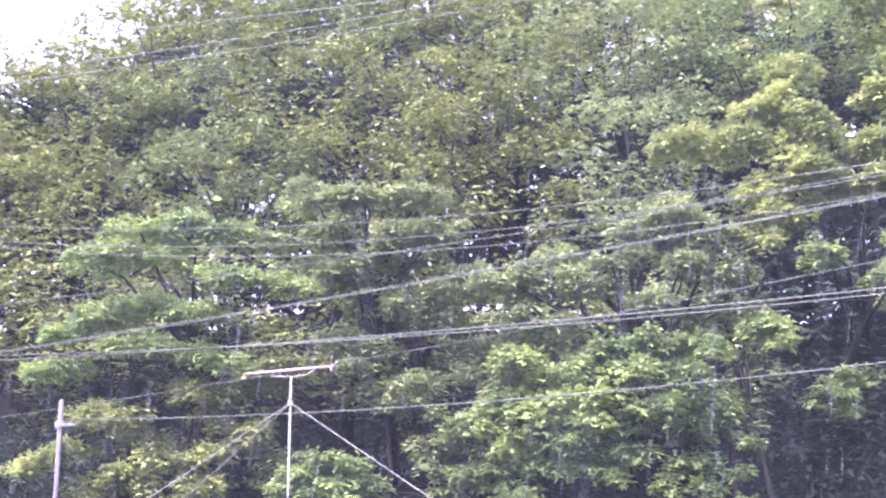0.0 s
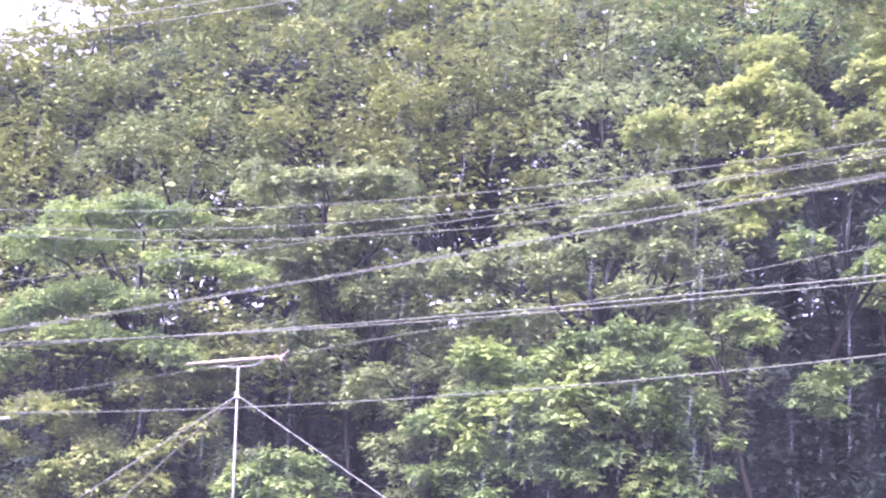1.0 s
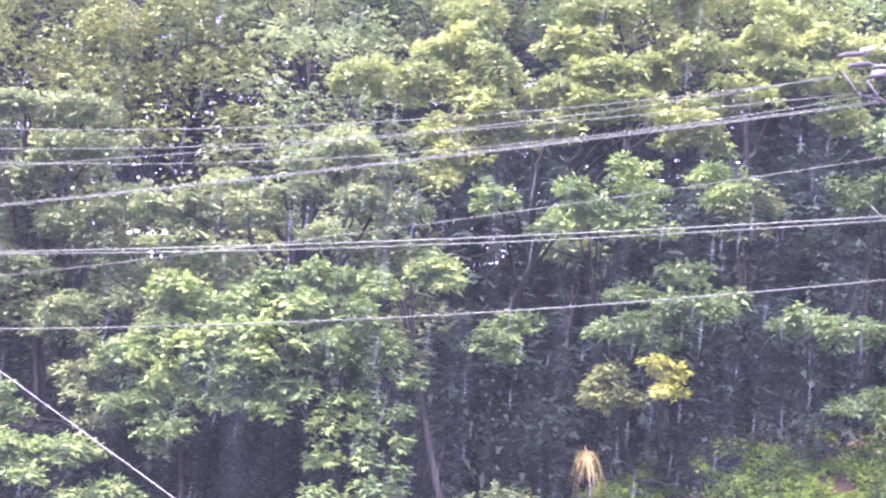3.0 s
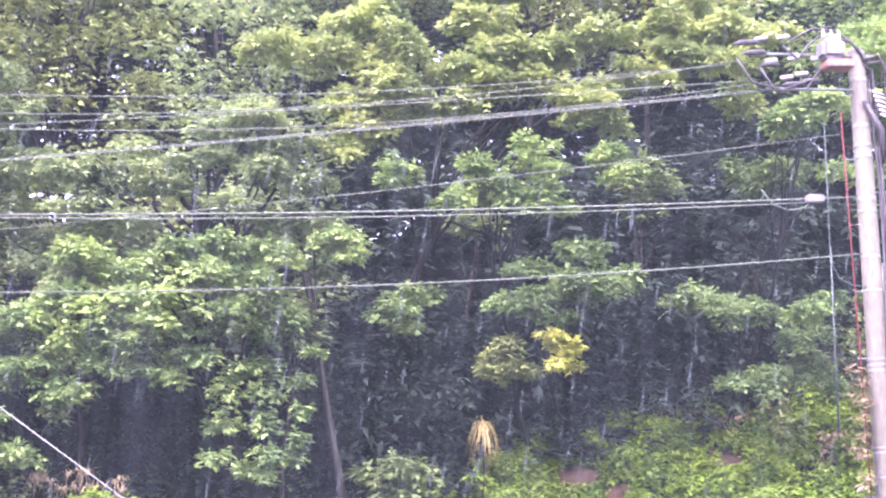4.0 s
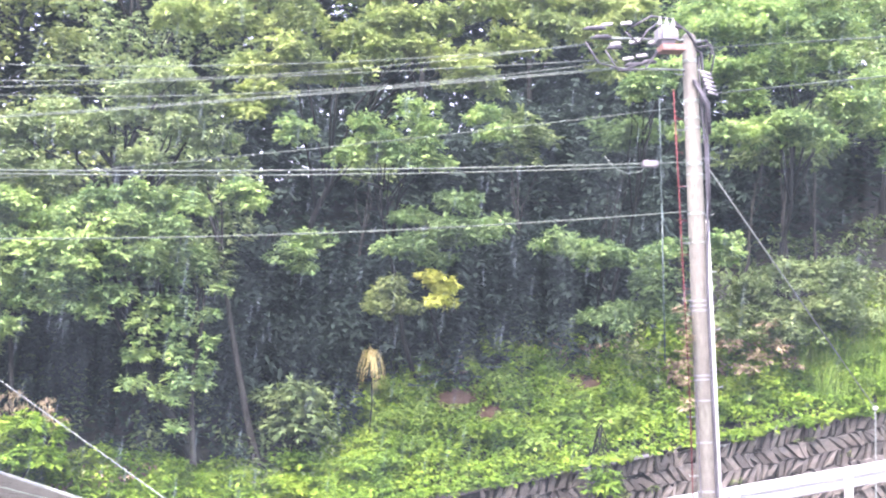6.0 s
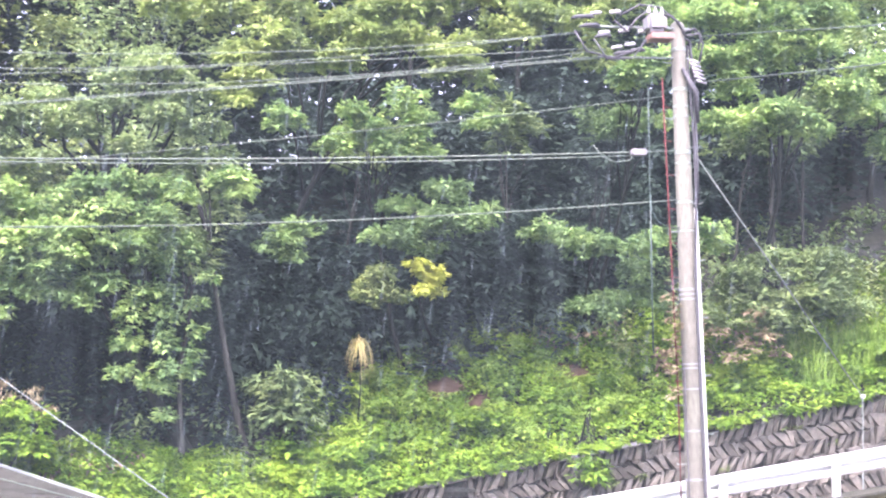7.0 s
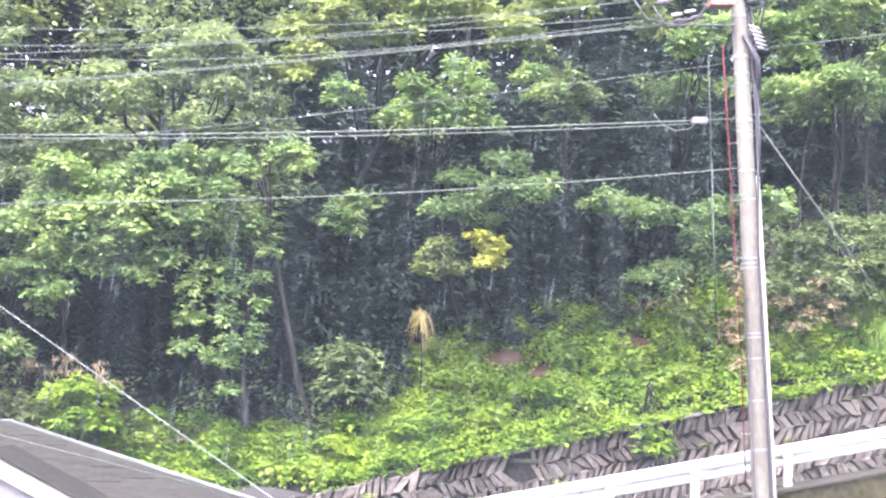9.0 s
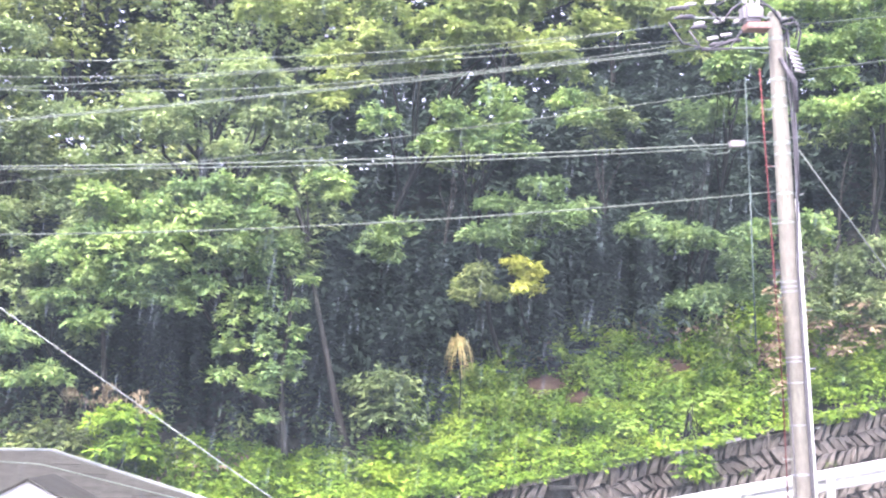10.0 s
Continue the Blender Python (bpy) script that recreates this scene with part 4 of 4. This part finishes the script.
part("stay_wire", tube(bmesh.new(), [loc(7.83, 21, 4.33), loc(12.41, 24.95, 1.05)], 0.011, 7), STEEL, pole, smooth=True)
anchor = thing("stay_anchor", (13.59, 27.32, road_z(13.59)), "steel stay anchor rod with a white cap", "anchor")
part("rod", tube(bmesh.new(), [(0, 0, -0.05), (0, 0, E + 1.15 - road_z(13.59))], 0.014, 8), STEEL, anchor)
bm = bmesh.new()
bmesh.ops.create_uvsphere(bm, u_segments=12, v_segments=8, radius=0.05, matrix=Matrix.Translation((0, 0, E + 1.15 - road_z(13.59))))
part("cap", bm, WHITE, anchor, "white plastic cap", smooth=True)


# ---------------------------------------------------------------- cables
def run(name, pts, label, r=0.0078, mat=None):
    bm = bmesh.new()
    tube(bm, pts, r, 6)
    return tagged(part(name, bm, mat or CABLE, smooth=True), label, "cable", "overhead cables")


def wire(name, c, x0, x1, label, r=0.0066, mat=None, plan=(25.03, -0.25)):
    xs = [x0 + (x1 - x0) * k / 40 for k in range(41)]
    return run(name, [(x, plan[0] + plan[1] * x, E + c[0] * x * x + c[1] * x + c[2]) for x in xs], label, r, mat)


wire("overhead_wire", (0.00691, 0.02129, 6.273), -26, 6.55, "thin grey overhead power wire")
wire("overhead_wire", (0.00866, 0.04735, 6.054), -26, 6.6, "thin grey overhead power wire")
wire("overhead_wire", (0.00143, 0.05586, 6.022), -26, 6.9, "thin grey overhead power wire")
wire("overhead_wire", (0.00886, 0.03416, 5.768), -26, 7.1, "thin grey overhead power wire")
wire("overhead_wire", (0.0013, 0.09244, 5.63), -26, 7.1, "thin grey overhead power wire")
wire("overhead_wire", (0.0013, 0.09244, 5.585), -26, 7.1, "thin grey overhead power wire", 0.008, plan=(24.95, -0.25))
wire("telephone_cable", (0.00195, 0.01911, 4.51), -26, 8.4, "grey bundled telephone cable", 0.011)
wire("telephone_cable", (0.0028, 0.0155, 4.43), -26, 7.55, "grey telephone cable lashed below its messenger", 0.009, plan=(25.0, -0.25))
wire("overhead_wire", (0.00193, 0.11578, 4.638), -26, 8.0, "thin dark overhead wire", 0.006)
wire("telephone_cable", (0.00401, 0.0393, 3.403), -10.5, 8.4, "thin grey service cable to the white post", 0.0095)
wire("overhead_wire", (0.0036, 0.098, 9.506), -26, 12, "thin overhead wire high above the roof", 0.008, plan=(24, 0))
wire("overhead_wire", (0.0045, 0.163, 9.555), -26, 12, "thin overhead wire high above the roof", 0.008, plan=(24, 0))
wire("overhead_wire", (0.0045, 0.163, 9.37), -26, 12, "thin overhead wire high above the roof", 0.008, plan=(24, 0))
run("overhead_wire", [(8.54, 23, E + 5.95), (10.01, 19.7, E + 5.56), (12.0, 15.3, E + 5.42)], "grey service wire beyond the pole", 0.01)
run("overhead_wire", [(8.43, 23, E + 6.71), (10.02, 19.7, E + 6.14), (12.0, 15.3, E + 5.9)], "grey service wire beyond the pole", 0.008)

post = thing("white_post", (-10.5, 27.6, hill(-10.5, 28.4) - 0.4), "slim white painted steel post carrying a cable", "post")
zt = E + 3.78 - post.location.z
part("tube", tube(bmesh.new(), [(0.0, 0, -0.2), (0, 0, zt - 0.05), (0, 0, zt)], [0.045, 0.042, 0.025], 12), PALE, post, smooth=True)
part("bracket", box(bmesh.new(), (-0.02, -0.08, zt - 0.47), (0.3, -0.03, zt - 0.42), 0.01), STEEL, post, "steel bracket")
part("bracket", box(bmesh.new(), (-0.07, -0.07, zt - 0.5), (0.07, 0.07, zt - 0.38), 0.01), STEEL, post, "steel clamp")

# ---------------------------------------------------------------- guard rail
guard = thing("guard_rail", (8, 24, rail_top(8) - 0.86), "white painted steel guard rail along the climbing lane", "guard rail")
SL = 0.186
PROFILE = [(0.05, 0.86), (0.012, 0.845), (0.0, 0.80), (0.012, 0.70), (0.085, 0.66), (0.085, 0.63), (0.012, 0.60), (0.0, 0.56), (0.012, 0.52), (0.05, 0.505)]


def beam(a, b):
    bm = bmesh.new()
    ring = PROFILE + [(y + 0.006, z) for y, z in reversed(PROFILE)]
    solid(bm, [(a, y, z + SL * a) for y, z in ring], [(b, y, z + SL * b) for y, z in ring])
    return bm


for a, b in ((-14, -10.0), (-9.99, -6.0), (-5.99, -2.0), (-1.99, 1.53), (1.54, 5.5), (5.51, 9.5)):
    part("beam", beam(a, b), WHITE, guard, "white corrugated steel beam")
for x in (-11.5, -9.9, -8.3, -6.7, -5.0, -3.36, -1.56, -0.14, 1.43, 3.42, 5.2, 7.0):
    p = part("post", box(bmesh.new(), (x - 0.06, -0.125, SL * x - 0.05), (x + 0.06, -0.012, SL * x + 0.80), 0.012), WHITE, guard)
    bm = bmesh.new()
    tube(bm, [(x + 0.09, -0.02, SL * x + 0.70), (x + 0.09, -0.004, SL * x + 0.70)], 0.014, 8)
    tube(bm, [(x + 0.09, -0.02, SL * x + 0.57), (x + 0.09, -0.004, SL * x + 0.57)], 0.014, 8)
    part("bolt", bm, STEEL, p, "steel bolt heads")

# ---------------------------------------------------------------- house
house = thing("house", (-5.8, 22, 0), "house with a wet grey slate hip roof and pale ridge caps", "house")
ev, rd, hw, rw = 3.38, E - 0.25, 8.1, 2.8
part("wall", box(bmesh.new(), (-6.9, -1.2, 0), (6.2, 1.6, 3.3), 0.01), PLASTER, house)
part("wall", box(bmesh.new(), (-6.9, 1.6, 0), (2.4, 7.4, 3.3), 0.01), PLASTER, house)
bm = bmesh.new()
q = [(-hw, -2.3, ev), (hw, -2.3, ev), (rw, 8.3, ev), (-hw, 8.3, ev), (-rw, 3, rd), (rw, 3, rd)]
v = [bm.verts.new(p) for p in q] + [bm.verts.new((x, y, z - 0.12)) for x, y, z in q[:4]]
for f in ((0, 1, 5, 4), (1, 2, 5), (2, 3, 4, 5), (3, 0, 4), (9, 8, 7, 6), (0, 6, 7, 1), (1, 7, 8, 2), (2, 8, 9, 3), (3, 9, 6, 0)):
    bm.faces.new([v[i] for i in f])
roof = part("roof", bm, SLATE, house)


me = bpy.data.meshes.new("slate")
bm = box(bmesh.new(), (-0.452, -0.2, 0), (0.452, 0.03, 0.006))
bm.to_mesh(me)
bm.free()
me.materials.append(SLATE)
rng = np.random.default_rng(31)
TILT = math.atan2(rd - ev, 5.3)
for row in range(17):
    d = 0.09 + 0.178 * row
    half = rw + (hw - rw) * d * math.cos(TILT) / 5.3 - 0.5
    x = 0.6 + (0.45 if row % 2 else 0)
    while x < half:
        ob = new("slate", me)
        ob.parent = roof
        ob.location = (x, 3 - d * math.cos(TILT), rd - d * math.sin(TILT) + 0.008)
        ob.rotation_euler = (TILT + 0.012 + rng.uniform(-.003, .003), rng.uniform(-.002, .002), 0)
        x += 0.91


def cap(a, b, r=0.032):
    return part("ridge_cap", tube(bmesh.new(), [a, b], r, 10), CAP, house, "pale green-grey metal ridge cap", smooth=True)


cap((-rw, 3, rd), (rw, 3, rd))
cap((rw, 3, rd), (hw, -2.3, ev))
cap((-rw, 3, rd), (-hw, -2.3, ev))
part("gutter", tube(bmesh.new(), [(-hw, -2.36, ev - 0.1), (hw, -2.36, ev - 0.1)], 0.06, 10), WHITE, house)
# front gable with white barge boards
GX, GY, GZ = 3.25, -3.0, E - 0.56
bm = bmesh.new()
gw = 3.2
solid(bm, [(GX, GY + 0.1, GZ - 0.1), (GX + gw, GY + 0.1, GZ - 0.1 - 0.52 * gw), (GX + gw, GY + 0.1, 0), (GX - gw, GY + 0.1, 0), (GX - gw, GY + 0.1, GZ - 0.1 - 0.52 * gw)],
      [(GX, GY + 2.5, GZ - 0.1), (GX + gw, GY + 2.5, GZ - 0.1 - 0.52 * gw), (GX + gw, GY + 2.5, 0), (GX - gw, GY + 2.5, 0), (GX - gw, GY + 2.5, GZ - 0.1 - 0.52 * gw)])
part("gable_wall", bm, PLASTER, house, "light grey plastered gable")
for s in (-1, 1):
    bm = bmesh.new()
    w = s * (gw + 0.35)
    solid(bm, [(GX, GY, GZ), (GX + w, GY, GZ - 0.52 * abs(w)), (GX + w, GY, GZ - 0.22 - 0.52 * abs(w)), (GX, GY, GZ - 0.22)], [(GX, GY + 0.06, GZ), (GX + w, GY + 0.06, GZ - 0.52 * abs(w)), (GX + w, GY + 0.06, GZ - 0.22 - 0.52 * abs(w)), (GX, GY + 0.06, GZ - 0.22)])
    part("barge_board", bm, WHITE, house, "white painted barge board")
    bm = bmesh.new()
    solid(bm, [(GX, GY - 0.04, GZ + 0.035), (GX + w, GY - 0.04, GZ + 0.035 - 0.52 * abs(w)), (GX + w, GY - 0.04, GZ - 0.52 * abs(w)), (GX, GY - 0.04, GZ)], [(GX, GY + 2.6, GZ + 0.035), (GX + w, GY + 2.6, GZ + 0.035 - 0.52 * abs(w)), (GX + w, GY + 2.6, GZ - 0.52 * abs(w)), (GX, GY + 2.6, GZ)])
    part("gable_roof", bm, SLATE, house)

# ---------------------------------------------------------------- aerial
aerial = thing("tv_aerial", (-5.79, 25, E - 0.25), "rooftop television aerial on a guyed steel mast", "aerial")
ZM = 0.05
part("mast", tube(bmesh.new(), [(0, 0, 0), (0, 0, 3.86 + ZM)], 0.019, 10), STEEL, aerial, smooth=True)
boom = part("boom", tube(bmesh.new(), [(-0.74, 0, 3.9 + ZM), (0.66, 0, 3.99 + ZM)], 0.019, 8), COPPER, aerial, "weathered aerial boom", smooth=True)
for k in range(13):
    x = -0.7 + 0.1 * k
    part("director", tube(bmesh.new(), [(x, -0.09, 3.9 + ZM + 0.064 * (x + 0.74)), (x, 0.09, 3.9 + ZM + 0.064 * (x + 0.74))], 0.005, 5), STEEL, boom)
bm = bmesh.new()
for s in (-1, 1):
    tube(bm, [(0.6, 0, 3.99 + ZM), (0.63, -0.1, 3.99 + ZM + 0.05 * s), (0.66, -0.2, 3.99 + ZM + 0.11 * s)], 0.01, 6)
    tube(bm, [(0.6, 0, 3.99 + ZM), (0.63, 0.1, 3.99 + ZM + 0.05 * s), (0.66, 0.2, 3.99 + ZM + 0.11 * s)], 0.01, 6)
part("reflector", bm, COPPER, boom, "copper-coloured reflector")
part("brace", tube(bmesh.new(), [(-0.32, 0, 3.86 + ZM), (0, 0, 3.84 + ZM), (0.25, 0, 3.87 + ZM), (0.37, 0, 3.95 + ZM)], 0.011, 7), STEEL, aerial)
part("clamp", box(bmesh.new(), (-0.035, -0.035, 3.4 + ZM), (0.035, 0.035, 3.5 + ZM), 0.008), STEEL, aerial)
for gx, gy, gz in ((7.2, -4.29, -1.22), (-4.9, -2.3, -0.42), (-5.0, 1.8, -0.25)):
    part("guy_wire", tube(bmesh.new(), [(0, 0, 3.45 + ZM), (gx, gy, gz)], 0.007, 6), STEEL, aerial)
run("lead_wire", [(-9, 21.5, E - 0.1), (-2.65, 20.9, E - 0.39), (0.5, 19.6, E - 1.08)], "thin pale lead wire stretched over the roof", 0.006)

# ---------------------------------------------------------------- stone wall: alternate courses lean to either side
wall = thing("stone_wall", (9, 28.0, 0), "old dry stone wall of slanting stones in herringbone courses", "wall", kind="structure")
bm = bmesh.new()
solid(bm, [(-45, 0.08, wall_top(-36) - 4), (12, 0.08, wall_top(21) - 4), (12, 0.08, wall_top(21) - 0.12), (-45, 0.08, wall_top(-36) - 0.12)], [(-45, 0.45, wall_top(-36) - 4), (12, 0.45, wall_top(21) - 4), (12, 0.45, wall_top(21) - 0.12), (-45, 0.45, wall_top(-36) - 0.12)])
part("core", bm, JOINT, wall, "dark earth-filled joints")
H, WD = 0.29, 0.15


def stone_mesh(seed, lean):
    rng = np.random.default_rng(seed)
    bm = bmesh.new()
    w, h = WD * 0.5, H * 0.52
    back = [(-w, -h), (w, -h), (w, h), (-w, h)]
    j = rng.uniform(-0.036, 0.036, (4, 2))
    sh = lambda p: (p[0] + lean * p[1] * 0.52, p[1])
    pb = [sh((p[0] + j[i][0], p[1] + j[i][1])) for i, p in enumerate(back)]
    f1 = [(x * 0.98, -0.015 + rng.uniform(-0.015, 0.015), z * 0.98) for x, z in pb]
    f2 = [(x * 0.84 + rng.uniform(-.008, .008), -0.06 + rng.uniform(-0.025, 0.025), z * 0.88) for x, z in pb]
    r0 = [bm.verts.new((x, 0.12, z)) for x, z in pb]
    r1, r2 = [bm.verts.new(p) for p in f1], [bm.verts.new(p) for p in f2]
    for a, b in ((r0, r1), (r1, r2)):
        for i in range(4):
            bm.faces.new((a[i], a[(i + 1) % 4], b[(i + 1) % 4], b[i]))
    bm.faces.new(r2)
    bmesh.ops.recalc_face_normals(bm, faces=bm.faces)
    me = bpy.data.meshes.new("stone")
    bm.to_mesh(me)
    bm.free()
    me.materials.append(STONE)
    return me


KINDS = {s: [stone_mesh(200 + 10 * s + k, s) for k in range(8)] for s in (-1, 1)}
rng = np.random.default_rng(77)
for row in range(7):
    lean = -1 if row % 2 else 1
    x = 1.2
    while x < 15.5:
        s = rng.uniform(0.6, 1.45)
        x += WD * s * 0.5
        z = wall_top(x) - 0.1 - (row + 0.5) * H + rng.uniform(-0.02, 0.02)
        if not (abs(z - E + 0.96) < 0.16 and 5.64 < x < 6.1) and z > road_z(x) - 0.2:
            ob = new("stone", KINDS[lean][int(rng.integers(8))])
            ob.parent = wall
            ob.location = (x - 9, 0.02 + rng.uniform(-0.025, 0.025), z)
            ob.scale = (s, rng.uniform(0.7, 1.5), rng.uniform(0.84, 1.06))
            ob.rotation_euler = (rng.uniform(-.06, .06), -0.21 + rng.uniform(-.3, .3), rng.uniform(-.1, .1))
        x += WD * s * 0.5
part("lintel", box(bmesh.new(), (-3.42, -0.07, E - 0.86), (-2.84, 0.2, E - 0.78), 0.015, Matrix.Identity(4)), KERB, wall, "concrete lintel over the drain hole")

# creeper hanging over the top of the stone wall
rng = np.random.default_rng(91)
pads = []
for _ in range(190):
    x = rng.uniform(4.0, 15.5)
    reach = 0.3 * max(0, noise.noise((x * 1.1, 3.3, 0)) - 0.05)
    z = wall_top(x) + 0.02 - rng.random() * reach
    pads.append((x, 27.97 - rng.uniform(0, 0.1), z, rng.uniform(0.09, 0.17), 0.9))
tagged(leaf_mesh("trailing_creeper", clumps(rng, pads, 0.075, 620, 0.7, -0.3), LEAF_BANK, None, kind="stuff"), "green creeper trailing over the top of the stone wall", "creeper")
rng = np.random.default_rng(92)
pads = [(x, 27.93, wall_top(x) - rng.uniform(0.3, 1.2), rng.uniform(0.05, 0.09), 0.6) for x in rng.uniform(2.5, 15, 26)]
tagged(leaf_mesh("wall_weeds", clumps(rng, pads, 0.06, 620, 0.6, -0.3), LEAF_OLIVE, None, kind="stuff"), "small weeds and moss rooted in the wall joints", "weeds")

# ---------------------------------------------------------------- rain: slender threads of water in the air
rng = np.random.default_rng(5)
n = 1300
ry = 8 + 18 * rng.random(n) ** 0.7
p = np.stack((rng.uniform(-0.62, 0.66, n) * ry, ry, E + rng.uniform(-0.14, 0.5, n) * ry), 1)
ln, rad = ry / 26 * rng.uniform(0.3, 0.75, n), ry / 26 * rng.uniform(0.008, 0.02, n)
d = np.stack((rng.normal(0.11, 0.05, n), rng.normal(0, 0.03, n), np.ones(n)), 1) * ln[:, None]
ring = np.array([(math.cos(a), math.sin(a), 0) for a in (0.5, 2.6, 4.7)])
co = np.concatenate((p[:, None], p[:, None] + d[:, None] * 0.4 + ring[None] * rad[:, None, None], p[:, None] + d[:, None]), 1)
tri = np.array(((0, 2, 1), (0, 3, 2), (0, 1, 3), (4, 1, 2), (4, 2, 3), (4, 3, 1)))
me = bpy.data.meshes.new("rain")
me.vertices.add(5 * n)
me.vertices.foreach_set("co", co.astype(np.float32).ravel())
me.loops.add(18 * n)
me.loops.foreach_set("vertex_index", (np.arange(n)[:, None] * 5 + tri.ravel()[None]).astype(np.int32).ravel())
me.polygons.add(6 * n)
me.polygons.foreach_set("loop_start", (np.arange(6 * n) * 3).astype(np.int32))
me.update(calc_edges=True)
tagged(link("rain", me, RAIN), "heavy rain falling in slender pale threads", "rain", kind="stuff")

# rain haze, put in as wavering translucent sheets at several depths, thinner between streaks
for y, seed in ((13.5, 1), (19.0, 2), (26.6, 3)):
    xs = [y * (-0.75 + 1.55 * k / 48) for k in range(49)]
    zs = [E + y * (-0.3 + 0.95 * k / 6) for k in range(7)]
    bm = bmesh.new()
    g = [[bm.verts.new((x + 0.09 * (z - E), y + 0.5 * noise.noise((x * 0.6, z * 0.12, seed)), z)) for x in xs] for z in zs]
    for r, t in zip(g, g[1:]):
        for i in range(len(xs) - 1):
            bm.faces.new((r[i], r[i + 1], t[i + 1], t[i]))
    tagged(part("haze_sheet", bm, RAIN_VEIL, smooth=True), "translucent sheet painting pale streaked rain haze before the wooded slope", "rain", kind="stuff")
